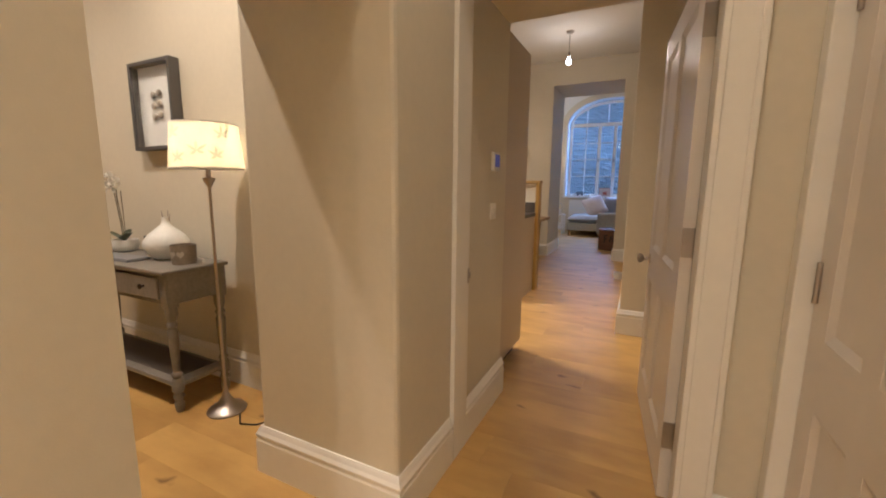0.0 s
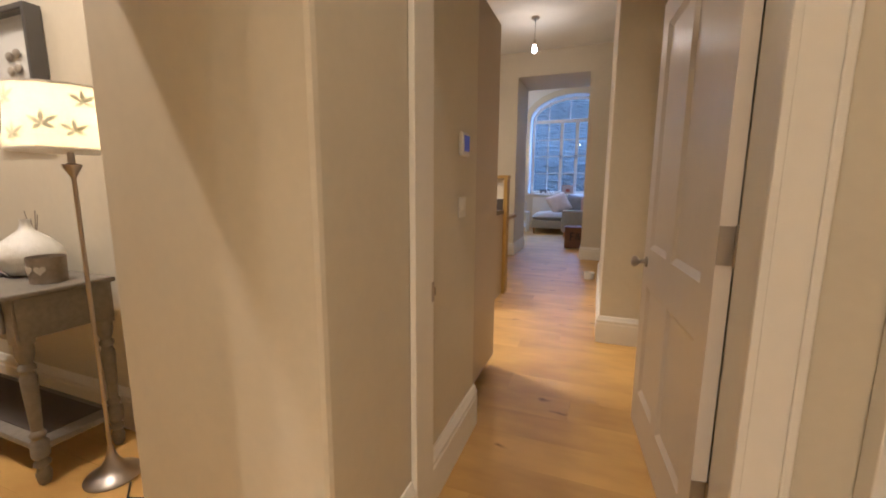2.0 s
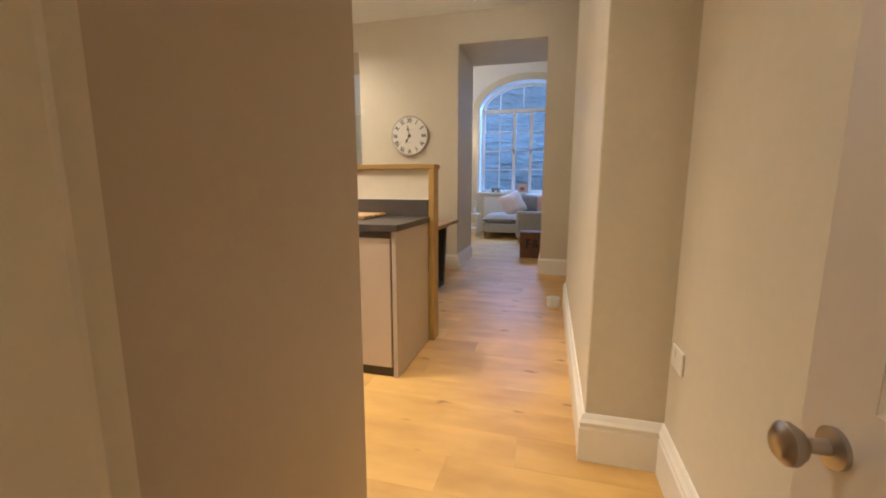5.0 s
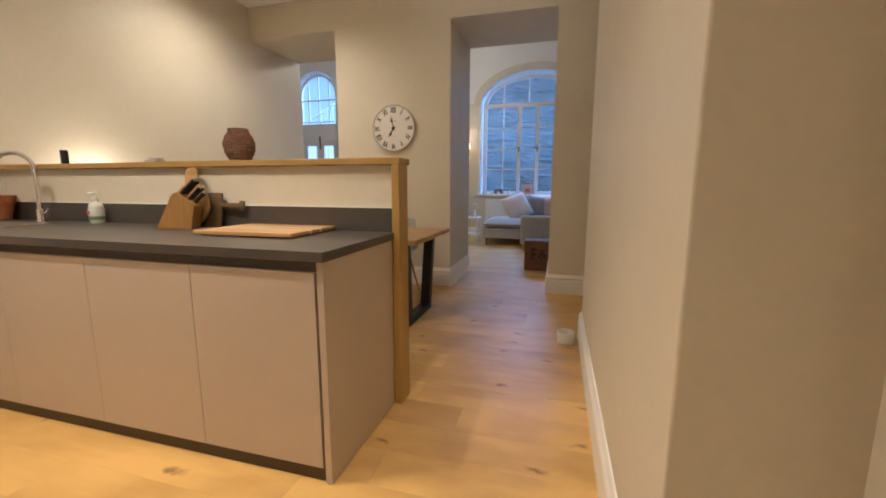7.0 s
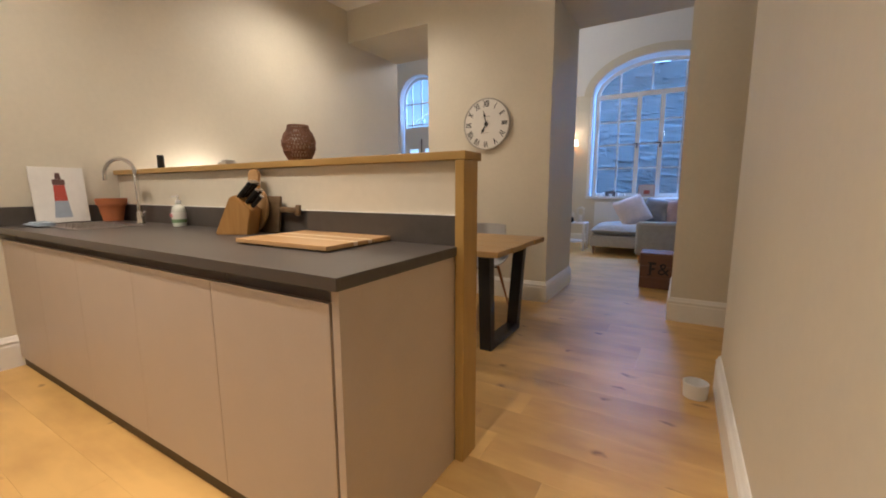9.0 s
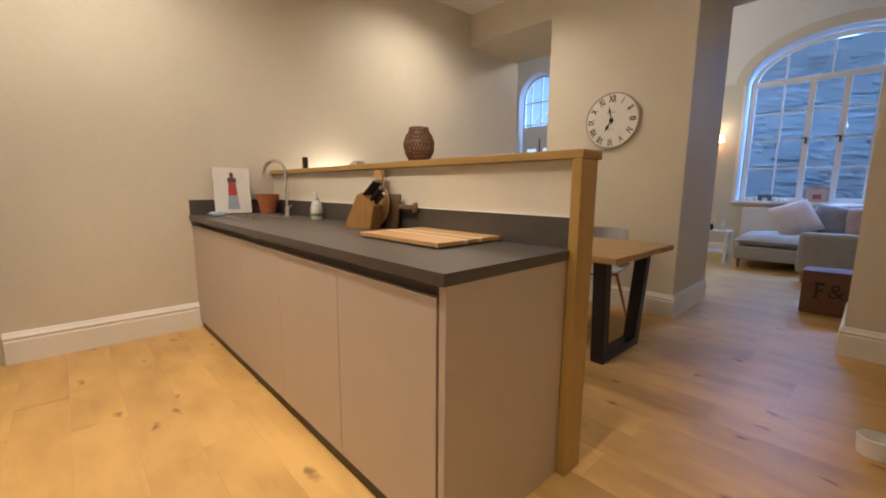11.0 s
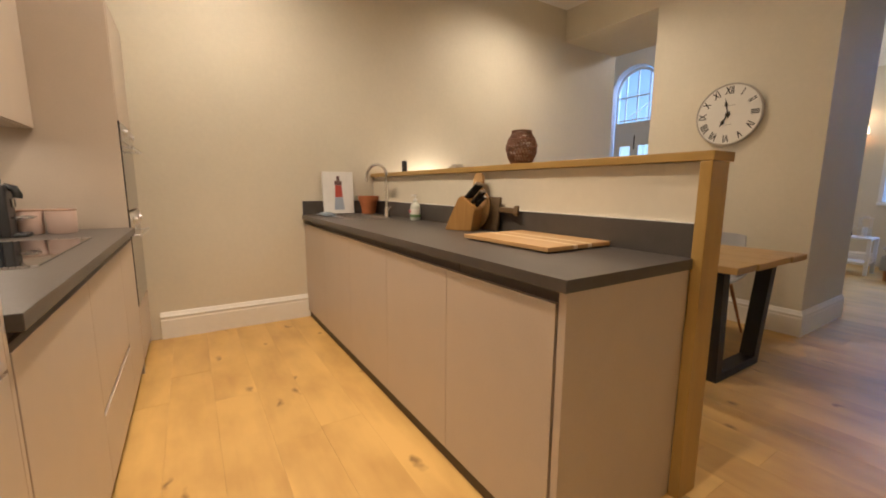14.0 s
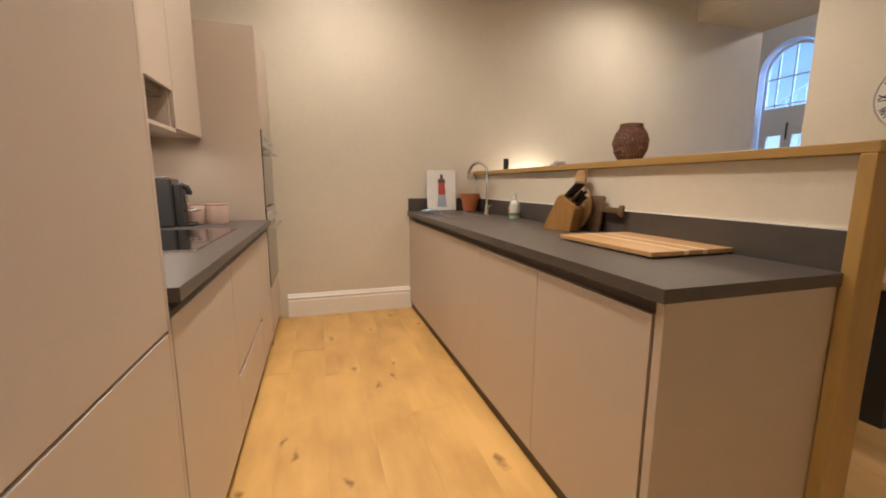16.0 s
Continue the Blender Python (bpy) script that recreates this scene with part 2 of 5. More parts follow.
def tube(bm, pts, r, segs=10, r_end=None):
    """A round rod along points."""
    pts = [Vector(p) for p in pts]
    rings = []
    side = None
    for i, p in enumerate(pts):
        d = (pts[min(i + 1, len(pts) - 1)] - pts[max(i - 1, 0)]).normalized()
        if side is None:
            side = d.orthogonal().normalized()
        side = (side - d * side.dot(d)).normalized()
        up = d.cross(side)
        rad = r if r_end is None else r + (r_end - r) * i / (len(pts) - 1)
        rings.append([bm.verts.new(p + rad * (math.cos(2 * math.pi * k / segs) * side + math.sin(2 * math.pi * k / segs) * up)) for k in range(segs)])
    for a, b in zip(rings, rings[1:]):
        for i in range(segs):
            bm.faces.new((a[i], a[(i + 1) % segs], b[(i + 1) % segs], b[i]))
    bm.faces.new(rings[0][::-1])
    bm.faces.new(rings[-1])
    return bm


def sweep(bm, profile, path, closed=False):
    """A moulding: profile of (out, up) pairs carried along a level path, mitred at corners; out is to the right of the way."""
    pts = [Vector(p) for p in path]
    rings = []
    k = len(pts)
    for i, p in enumerate(pts):
        a = (pts[i] - pts[i - 1]).normalized() if i > 0 else (pts[1] - pts[0]).normalized()
        b = (pts[i + 1] - pts[i]).normalized() if i < k - 1 else a
        na, nb = Vector((a.y, -a.x, 0)), Vector((b.y, -b.x, 0))
        nn = (na + nb).normalized()
        nn /= max(0.3, nn.dot(na))
        rings.append([bm.verts.new(p + nn * o + Vector((0, 0, u))) for o, u in profile])
    m = len(profile)
    for a, b in zip(rings, rings[1:]):
        for i in range(m):
            bm.faces.new((a[i], a[(i + 1) % m], b[(i + 1) % m], b[i]))
    bm.faces.new(rings[0][::-1])
    bm.faces.new(rings[-1])
    return bm


def part(name, bm, material, parent=None, label="", smooth=None):
    """Links a bmesh as one mesh object, under a parent where given."""
    bmesh.ops.recalc_face_normals(bm, faces=bm.faces)
    me = bpy.data.meshes.new(name)
    bm.to_mesh(me)
    bm.free()
    me.materials.append(material)
    if smooth:
        me.shade_smooth()
        me.set_sharp_from_angle(angle=radians(smooth))
    ob = new(name, me)
    if parent is not None:
        ob.parent = parent
    if label:
        ob["label"] = label
    return ob


def thing(name, at, label, category, group="", turn=0.0):
    ob = new(name)
    ob.empty_display_size = 0.05
    ob.matrix_basis = pose(*at, 0, 0, turn)
    return tagged(ob, label, category, group)


def structure(name, bm, material, label, category, smooth=None):
    return tagged(part(name, bm, material, smooth=smooth), label, category, kind="structure")

# ---- the large structure ----
structure("wall_column", boxes((-1.30, -0.60, 1.065, 2.235, 0, H), bevel=0.016), PAINT, "warm stone-coloured painted pier between hall and kitchen", "wall")
structure("wall_alcove_north", boxes((-7, -1.30, 1.56, 2.20, 0, H)), PAINT, "warm stone-coloured painted wall behind the console table", "wall")
structure("wall_lobby_west", boxes((-1.35, -0.60, -3, 0.278, 0, H), (-1.35, -0.60, 0.278, 1.065, 2.05, H)), PAINT, "thick painted wall with an open passage through it", "wall")
structure("wall_lobby_south", boxes((-7, 1.0, -3.2, -3, 0, H)), PAINT, "plain painted wall closing the hall", "wall")
structure("wall_alcove_west", boxes((-7.2, -7, -3.2, 2.2, 0, H)), PAINT, "plain painted wall closing the alcove room", "wall")
structure("wall_lobby_east", boxes((0.555, 0.70, -3, 0.72, 0, H), (0.555, 0.70, 1.455, 1.49, 0, H), (0.555, 0.70, 0.72, 1.455, 2.03, H)), PAINT, "painted hall wall with a doorway", "wall")
structure("wall_passage", boxes((0.312, 0.70, 1.49, 3.66, 0, H), (-0.60, 0.312, 1.49, 2.20, 2.125, H)), PAINT, "painted wall with the lintel over the kitchen passage", "wall")
structure("wall_kitchen_south", boxes((-4.07, -1.30, 2.20, 2.27, 0, H), (-1.30, -0.62, 2.237, 2.27, 0, H)), PAINT, "painted wall behind the kitchen units", "wall")
structure("wall_nib", boxes((0.003, 0.70, 3.66, 6.10, 0, H), bevel=0.006), PAINT, "painted wall stub beside the walkway", "wall")
structure("wall_dining_east", boxes((0.9, 1.0, 6.10, 7.44, 0, H), (0.70, 1.0, 6.00, 6.10, 0, H)), PAINT, "painted wall of the recess behind the stub", "wall")
structure("wall_kitchen_west", boxes((-4.4, WEST, 2.20, 8.47, 0, 4.3)), PAINT, "large warm-white painted kitchen wall", "wall")
structure("wall_north", boxes((-2.86, -1.43, NORTH0, NORTH1, 0, H), (-0.29, 1.0, NORTH0, NORTH1, 0, H), (WEST, -2.86, NORTH0, NORTH1, 3.02, H), (-1.43, -0.29, NORTH0, NORTH1, 3.01, H)), PAINT, "thick painted wall with two tall openings to the living room", "wall")
structure("ceiling_kitchen", boxes((-7.2, 1.0, -3.2, NORTH1, H, H + 0.2)), CEIL, "plain white painted ceiling", "ceiling")
# living room
structure("wall_living_west", boxes((-8.2, -8.0, 8.27, WIN_Y + 0.5, 0, 5.2)), PAINT, "plain painted wall of the living room", "wall")
structure("wall_living_east", boxes((4.0, 4.2, 8.47, WIN_Y + 0.5, 0, 5.2), (1.0, 4.2, 8.27, 8.47, 0, 5.2)), PAINT, "plain painted wall of the living room", "wall")
structure("wall_living_south", boxes((-8.2, -4.4, 8.27, 8.47, 0, 5.2), (-4.4, 1.0, 8.30, 8.47, H + 0.2, 5.2)), PAINT, "plain painted wall of the living room", "wall")
structure("ceiling_living", boxes((-8.2, 4.2, 8.27, WIN_Y + 0.5, 5.2, 5.4)), CEIL, "white painted living room ceiling", "ceiling")
structure("subfloor", boxes((-8.2, 4.2, -3.2, WIN_Y + 0.4, -0.2, -0.014)), GAP, "dark joint bed under the planks", "floor")


def arch_points(cx, half, spring, rise, n=28):
    return [(cx - half * math.cos(math.pi * i / n), spring + rise * math.sin(math.pi * i / n)) for i in range(n + 1)]


def arched_wall(bm, openings, x0, x1, y0, y1, z0, z1):
    """A wall along x, with arched openings (centre, half width, sill, spring, rise), solid through its depth."""
    def prism(poly):
        a = [bm.verts.new((x, y0, z)) for x, z in poly]
        b = [bm.verts.new((x, y1, z)) for x, z in poly]
        bm.faces.new(a)
        bm.faces.new(b[::-1])
        for i in range(len(poly)):
            j = (i + 1) % len(poly)
            bm.faces.new((a[i], b[i], b[j], a[j]))
    at = x0
    for cx, half, sill, spring, rise in openings:
        prism([(at, z0), (cx - half, z0), (cx - half, z1), (at, z1)])
        if sill > z0:
            prism([(cx - half, z0), (cx + half, z0), (cx + half, sill), (cx - half, sill)])
        pts = arch_points(cx, half, spring, rise)
        for (xa, za), (xb, zb) in zip(pts, pts[1:]):
            prism([(xa, za), (xb, zb), (xb, z1), (xa, z1)])
        at = cx + half
    prism([(at, z0), (x1, z0), (x1, z1), (at, z1)])
    return bm


MAIN = (-0.80, 1.15, 1.01, 3.04, 0.63)      # centre, half width, sill, spring, rise of the window
FANDOOR = (-6.34, 0.55, 0.0, 3.50, 0.55)    # the garden door with its fanlight
openings = [(FANDOOR[0], FANDOOR[1] + 0.04, 0.0, FANDOOR[3], FANDOOR[4] + 0.04), (MAIN[0], MAIN[1] + 0.05, MAIN[2], MAIN[3], MAIN[4] + 0.05)]
structure("wall_living_north", arched_wall(bmesh.new(), openings, -8.2, 4.2, WIN_Y, WIN_Y + 0.32, 0, 5.2), CEIL, "white plastered window wall of the living room with arched openings", "wall")
structure("wall_living_dado", boxes((-5.5, -2.05, WIN_Y - 0.006, WIN_Y - 0.001, 0, 3.08), (-2.05, 0.5, WIN_Y - 0.006, WIN_Y - 0.001, 0, 1.02)), PAINT, "warm stone-coloured lower part of the window wall", "wall")


# ---- skirting ----
SKIRT = [(0, 0), (0.022, 0), (0.022, 0.150), (0.018, 0.158), (0.018, 0.166), (0.022, 0.172), (0.022, 0.180), (0.015, 0.192), (0.010, 0.206), (0.006, 0.214), (0, 0.214)]


def skirt(path):
    return structure("baseboard", sweep(bmesh.new(), SKIRT, [(x, y, 0) for x, y in path]), TRIM, "tall cream moulded skirting board", "baseboard")


skirt([(-7, 1.56), (-1.30, 1.56), (-1.30, 1.065), (-0.60, 1.065), (-0.60, 1.490)])
skirt([(-0.60, 1.642), (-0.60, 2.233)])
skirt([(0.55, 6.10), (0.003, 6.10), (0.003, 3.66), (0.312, 3.66), (0.312, 1.70)])
skirt([(-4.07, 3.0), (-4.07, 4.22)])
skirt([(-4.07, 4.95), (-4.07, 8.46)])
skirt([(-2.86, 8.46), (-2.86, 7.44), (-1.43, 7.44), (-1.43, 8.47)])
skirt([(-0.29, 8.47), (-0.29, 7.44), (0.9, 7.44)])
skirt([(0.407, 1.49), (0.528, 1.49)])
skirt([(-2.0, WIN_Y - 0.007), (-5.4, WIN_Y - 0.007)][::-1])
skirt([(-0.60, -2.9), (-0.60, 0.278), (-1.35, 0.278)])

# ---- kitchen: island ----
def island_unit(x0, x1, gap):
    ob = thing("base_cabinet", (0, 0, 0), "matt taupe handleless base cabinet of the kitchen island", "cabinet", "island cabinets")
    part("body", boxes((x0 + 0.002, x1 - 0.002, 4.158, 4.78, 0.068, 0.845), (x0 + 0.002, x1 - 0.002, 4.20, 4.78, 0.845, 0.908)), CABIN, ob)
    part("door", boxes((x0 + gap, x1 - gap, 4.136, 4.156, 0.065, 0.868), bevel=0.0015), CAB, ob)
    return ob


ISLAND_SEAMS = (-4.07, -3.47, -2.87, -2.27, -1.667, -1.079)
for a, b in zip(ISLAND_SEAMS, ISLAND_SEAMS[1:]):
    island_unit(a, b, 0.0014 if b > -1.7 else 0.0007)
ob = part("end_panel", boxes((-1.069, -1.041, 4.136, 4.7885, 0.0, 0.910), bevel=0.001), CAB)
tagged(ob, "matt taupe end panel closing the island", "cabinet panel")
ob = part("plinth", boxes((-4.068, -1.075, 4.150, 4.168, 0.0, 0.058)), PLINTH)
tagged(ob, "dark brown recessed plinth under the island cabinets", "plinth")
worktop = thing("island_worktop", (0, 0, 0), "dark grey stone-look worktop along the island", "worktop")
SX0, SX1, SY0, SY1 = -3.90, -3.31, 4.30, 4.62
sl = bmesh.new()
xs, ys = (-4.068, SX0, SX1, -1.030), (4.118, SY0, SY1, 4.798)
gv = {(i, j, k): sl.verts.new((x, y, z)) for i, x in enumerate(xs) for j, y in enumerate(ys) for k, z in enumerate((0.912, TOP))}
for i in range(3):
    for j in range(3):
        if (i, j) != (1, 1):
            for k in (0, 1):
                sl.faces.new((gv[i, j, k], gv[i + 1, j, k], gv[i + 1, j + 1, k], gv[i, j + 1, k]))
for i in range(3):
    for j in (0, 3):
        sl.faces.new((gv[i, j, 0], gv[i + 1, j, 0], gv[i + 1, j, 1], gv[i, j, 1]))
        sl.faces.new((gv[j, i, 0], gv[j, i + 1, 0], gv[j, i + 1, 1], gv[j, i, 1]))
for j in (1, 2):
    sl.faces.new((gv[1, j, 0], gv[2, j, 0], gv[2, j, 1], gv[1, j, 1]))
    sl.faces.new((gv[j, 1, 0], gv[j, 2, 0], gv[j, 2, 1], gv[j, 1, 1]))
part("slab", sl, STONE, worktop)
part("upstand", boxes((-4.05, -1.046, 4.800, 4.814, 0.912, 1.074), (-4.068, -4.05, 4.125, 4.814, TOP, 1.074)), STONE, worktop)
part("sealant", boxes((-4.05, -1.046, 4.803, 4.8155, 1.0745, 1.0785)), TRIM, worktop, "thin white sealant line")
structure("wall_low_partition", boxes((-4.068, -1.046, 4.816, 4.90, 0, 1.296)), PAINT, "low painted partition wall behind the island", "wall")
cap = part("oak_capping", boxes((-4.068, -0.995, 4.786, 4.935, 1.298, 1.332), bevel=0.003), OAK)
tagged(cap, "solid oak capping shelf on the low partition", "shelf")
post = part("oak_post", boxes((-1.039, -0.998, 4.784, 4.908, 0.0, 1.297), bevel=0.003), OAKZ)
tagged(post, "flat oak end post of the low partition", "post")

# ---- kitchen: run along the south wall ----
FB = FRONT_S - 0.022        # back of the fronts
fridge = thing("tall_fridge_cabinet", (0, 0, 0), "tall matt taupe cabinet with two plain doors", "cabinet")
part("body", boxes((-1.367, -0.690, 2.28, FB - 0.002, 0.08, 2.17)), CABIN, fridge)
part("side_panel", boxes((-1.388, -1.369, 2.28, FRONT_S - 0.001, 0.0, 2.175), bevel=0.001), CAB, fridge)
part("side_panel", boxes((-0.687, -0.669, 2.275, FRONT_S - 0.004, 0.08, 2.175), bevel=0.001), CAB, fridge)
part("door", boxes((-1.365, -0.689, FB, FRONT_S, 0.850, 2.168), bevel=0.0015), CAB, fridge)
part("door", boxes((-1.365, -0.689, FB, FRONT_S, 0.085, 0.842), bevel=0.0015), CAB, fridge)
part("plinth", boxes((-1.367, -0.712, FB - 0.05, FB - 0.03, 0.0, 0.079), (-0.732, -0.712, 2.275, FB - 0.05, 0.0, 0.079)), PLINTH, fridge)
OX0, OX1 = -4.02, -3.40
oven = thing("tall_oven_cabinet", (0, 0, 0), "tall matt taupe cabinet with two built-in ovens", "cabinet")
part("body", boxes((OX0, OX1 - 0.022, 2.28, FB - 0.002, 0.08, 2.24)), CABIN, oven)
part("side_panel", boxes((OX1 - 0.020, OX1, 2.275, FRONT_S - 0.004, 0.0, 2.25), bevel=0.001), CAB, oven)
part("door", boxes((OX0 + 0.002, OX1 - 0.024, FB, FRONT_S, 1.592, 2.245), bevel=0.0015), CAB, oven)
part("door", boxes((OX0 + 0.002, OX1 - 0.024, FB, FRONT_S, 0.085, 0.432), bevel=0.0015), CAB, oven)
part("filler_panel", boxes((WEST + 0.002, OX0 - 0.002, 2.28, FRONT_S - 0.012, 0.0, 2.25)), CAB, oven)
part("plinth", boxes((OX0, OX1 - 0.022, FB - 0.05, FB - 0.03, 0.0, 0.078)), PLINTH, oven)
for z0, z1 in ((0.440, 1.040), (1.050, 1.585)):
    o = part("oven", boxes((OX0 + 0.004, OX1 - 0.026, FB, FRONT_S + 0.002, z0, z1), bevel=0.002), BLACKGLASS, oven, "black glass built-in oven")
    part("control_panel", boxes((OX0 + 0.004, OX1 - 0.026, FRONT_S + 0.0025, FRONT_S + 0.007, z1 - 0.115, z1 - 0.004), bevel=0.001), STEEL, o, "steel control panel")
    for x in (OX0 + 0.14, OX1 - 0.16):
        kn = part("dial", lathe(bmesh.new(), [(0.020, 0), (0.018, 0.022), (0.0001, 0.023)], segs=18), STEEL, o, "steel dial", smooth=40)
        kn.matrix_basis = pose(x, FRONT_S + 0.0072, z1 - 0.055, -90, 0, 0)
    h = bmesh.new()
    yb = FRONT_S + 0.048
    tube(h, [(OX0 + 0.04, yb, z1 - 0.150), (OX1 - 0.06, yb, z1 - 0.150)], 0.009)
    tube(h, [(OX0 + 0.07, FRONT_S + 0.003, z1 - 0.150), (OX0 + 0.07, yb, z1 - 0.150)], 0.006)
    tube(h, [(OX1 - 0.09, FRONT_S + 0.003, z1 - 0.150), (OX1 - 0.09, yb, z1 - 0.150)], 0.006)
    part("handle", h, STEEL, o, "steel bar handle", smooth=40)
hob_xs = (-3.398, -2.885, -2.115, -1.392)
for k, (a, b) in enumerate(zip(hob_xs, hob_xs[1:])):
    ob = thing("base_cabinet", (0, 0, 0), "matt taupe base cabinet under the hob worktop", "cabinet", "hob run cabinets")
    part("body", boxes((a + 0.002, b - 0.002, 2.28, FB - 0.012, 0.08, 0.845), (a + 0.002, b - 0.002, 2.28, FB - 0.04, 0.845, 0.908)), CABIN, ob)
    if k == 1:
        part("drawer_front", boxes((a + 0.002, b - 0.002, FB, FRONT_S, 0.385, 0.872), bevel=0.0015), CAB, ob)
        part("drawer_front", boxes((a + 0.002, b - 0.002, FB, FRONT_S, 0.085, 0.360), bevel=0.0015), CAB, ob)
        part("grip_rail", boxes((a + 0.002, b - 0.002, FB - 0.010, FB - 0.004, 0.350, 0.395)), CABIN, ob, "dark recessed grip")
    else:
        part("door", boxes((a + 0.002, b - 0.002, FB, FRONT_S, 0.085, 0.872), bevel=0.0015), CAB, ob)
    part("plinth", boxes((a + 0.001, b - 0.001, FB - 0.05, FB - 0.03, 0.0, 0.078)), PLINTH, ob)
wt = part("hob_worktop", boxes((-3.398, -1.392, 2.275, FRONT_S + 0.025, 0.912, TOP), bevel=0.002), STONE)
tagged(wt, "dark grey stone-look worktop beside the ovens", "worktop")
hob = thing("induction_hob", (0, 0, 0), "black glass induction hob set on the worktop", "hob")
part("glass", boxes((-2.80, -2.00, 2.36, 2.85, TOP, TOP + 0.006), bevel=0.002), BLACKGLASS, hob)
for xa in (-2.806, -1.998):
    part("edge_trim", boxes((xa, xa + 0.005, 2.358, 2.852, TOP, TOP + 0.007)), STEEL, hob, "thin steel edge trim")
WF = 2.575
wc = thing("wall_cabinet", (0, 0, 0), "matt taupe wall cabinet above the worktop", "cabinet")
part("door", boxes((-3.398, -2.882, WF - 0.02, WF, 1.507, 2.75), bevel=0.0015), CAB, wc)
part("body", boxes((-3.398, -2.882, 2.28, WF - 0.022, 1.505, 2.75)), CAB, wc)
wc2 = thing("hood_cabinet", (0, 0, 0), "matt taupe wall cabinet with an open hood niche below", "cabinet")
part("door", boxes((-2.878, -1.392, WF - 0.02, WF, 1.700, 2.75), bevel=0.0015), CAB, wc2)
part("body", boxes((-2.878, -1.392, 2.28, WF - 0.022, 1.74, 2.75)), CAB, wc2)
part("niche_side", boxes((-2.878, -2.862, 2.28, WF - 0.022, 1.507, 1.738)), CAB, wc2)
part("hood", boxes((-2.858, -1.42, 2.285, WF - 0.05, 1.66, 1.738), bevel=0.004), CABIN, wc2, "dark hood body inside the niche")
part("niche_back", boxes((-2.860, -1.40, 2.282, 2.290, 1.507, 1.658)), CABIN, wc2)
part("shelf", boxes((-2.878, -1.392, 2.28, WF - 0.002, 1.483, 1.503), bevel=0.001), CAB, wc2)
part("light_strip", boxes((-2.72, -1.45, 2.44, 2.455, 1.474, 1.480)), glow("led_strip", (1, 0.85, 0.65), 2.2), wc2, "lit strip lamp")

# ---- doors ----
def panel_door(name, width, height, label, knob=True, lock=(0.745, 0.925)):
    """A four-panel door leaf from its hinge edge along +x, faces to -y and +y."""
    ob = thing(name, (0, 0, 0), label, "door")
    d = 0.042
    st, lock0, lock1, bot, topz, mid = 0.105, lock[0], lock[1], 0.20, height - 0.11, width / 2 + 0.02
    rails = [(0, st, 0, height), (width - st, width, 0, height), (st, width - st, 0, bot), (st, width - st, lock0, lock1), (st, width - st, topz, height),
             (mid - 0.04, mid + 0.04, bot, lock0), (mid - 0.04, mid + 0.04, lock1, topz)]
    bm = bmesh.new()
    for x0, x1, z0, z1 in rails:
        box(bm, x0, x1, -d, 0, max(z0, 0.006), z1)
    part("frame", bm, DOORP, ob)
    for x0, x1 in ((st, mid - 0.04), (mid + 0.04, width - st)):
        for z0, z1 in ((bot, lock0), (lock1, topz)):
            p = bmesh.new()
            box(p, x0 - 0.002, x1 + 0.002, -d + 0.012, -0.012, z0 - 0.002, z1 + 0.002)
            pan = part("panel", p, DOORP, ob)
            m = bmesh.new()
            for y_out, y_in in ((-0.001, -0.0115), (-d + 0.001, -d + 0.0115)):
                s = 0.024
                o = [m.verts.new((x, y_out, z)) for x, z in ((x0, z0), (x1, z0), (x1, z1), (x0, z1))]
                i = [m.verts.new((x, y_in, z)) for x, z in ((x0 + s, z0 + s), (x1 - s, z0 + s), (x1 - s, z1 - s), (x0 + s, z1 - s))]
                for k in range(4):
                    m.faces.new((o[k], o[(k + 1) % 4], i[(k + 1) % 4], i[k]))
            part("moulding", m, DOORP, pan)
    if knob:
        for s in (0, 1):
            k = bmesh.new()
            lathe(k, [(0.026, 0), (0.026, 0.006), (0.010, 0.010), (0.009, 0.032), (0.020, 0.040), (0.027, 0.050), (0.027, 0.058), (0.018, 0.066), (0.0001, 0.067)], segs=24)
            kk = part("knob", k, NICKEL, ob, "satin nickel round knob", smooth=40)
            kk.matrix_basis = pose(width - 0.062, 0 if s else -d, 0.855, 90 if not s else -90, 0, 0)
    return ob


def hinge(parent, at, turn):
    bm = bmesh.new()
    box(bm, -0.021, 0.021, -0.003, 0.0, -0.055, 0.055)
    lathe(bm, [(0.007, -0.058), (0.007, 0.058)], at=(0.024, -0.005, 0), segs=12)
    for z in (-0.038, 0.0, 0.038):
        lathe(bm, [(0.0076, z - 0.001), (0.0076, z + 0.001)], at=(0.024, -0.005, 0), segs=12)
    h = part("hinge", bm, NICKEL, parent, "satin steel butt hinge", smooth=40)
    h.matrix_basis = pose(*at, 0, 0, turn)
    return h


leaf = panel_door("passage_door", 0.915, 2.03, "cream painted four-panel door standing open into the kitchen passage")
leaf.matrix_basis = pose(0.256, 1.674, 0, 0, 0, 95.2)
for z in (0.28, 1.055, 1.82):
    hinge(leaf, (-0.0005, -0.021, z), -90)
leaf2 = panel_door("hall_door", 0.65, 1.99, "cream painted four-panel door, closed, in the hall wall", knob=False, lock=(0.652, 0.852))
leaf2.matrix_basis = pose(0.620, 1.425, 0, 0, 0, -90)
for z in (0.24, 0.995, 1.76):
    hinge(leaf2, (-0.004, -0.043, z), 0)

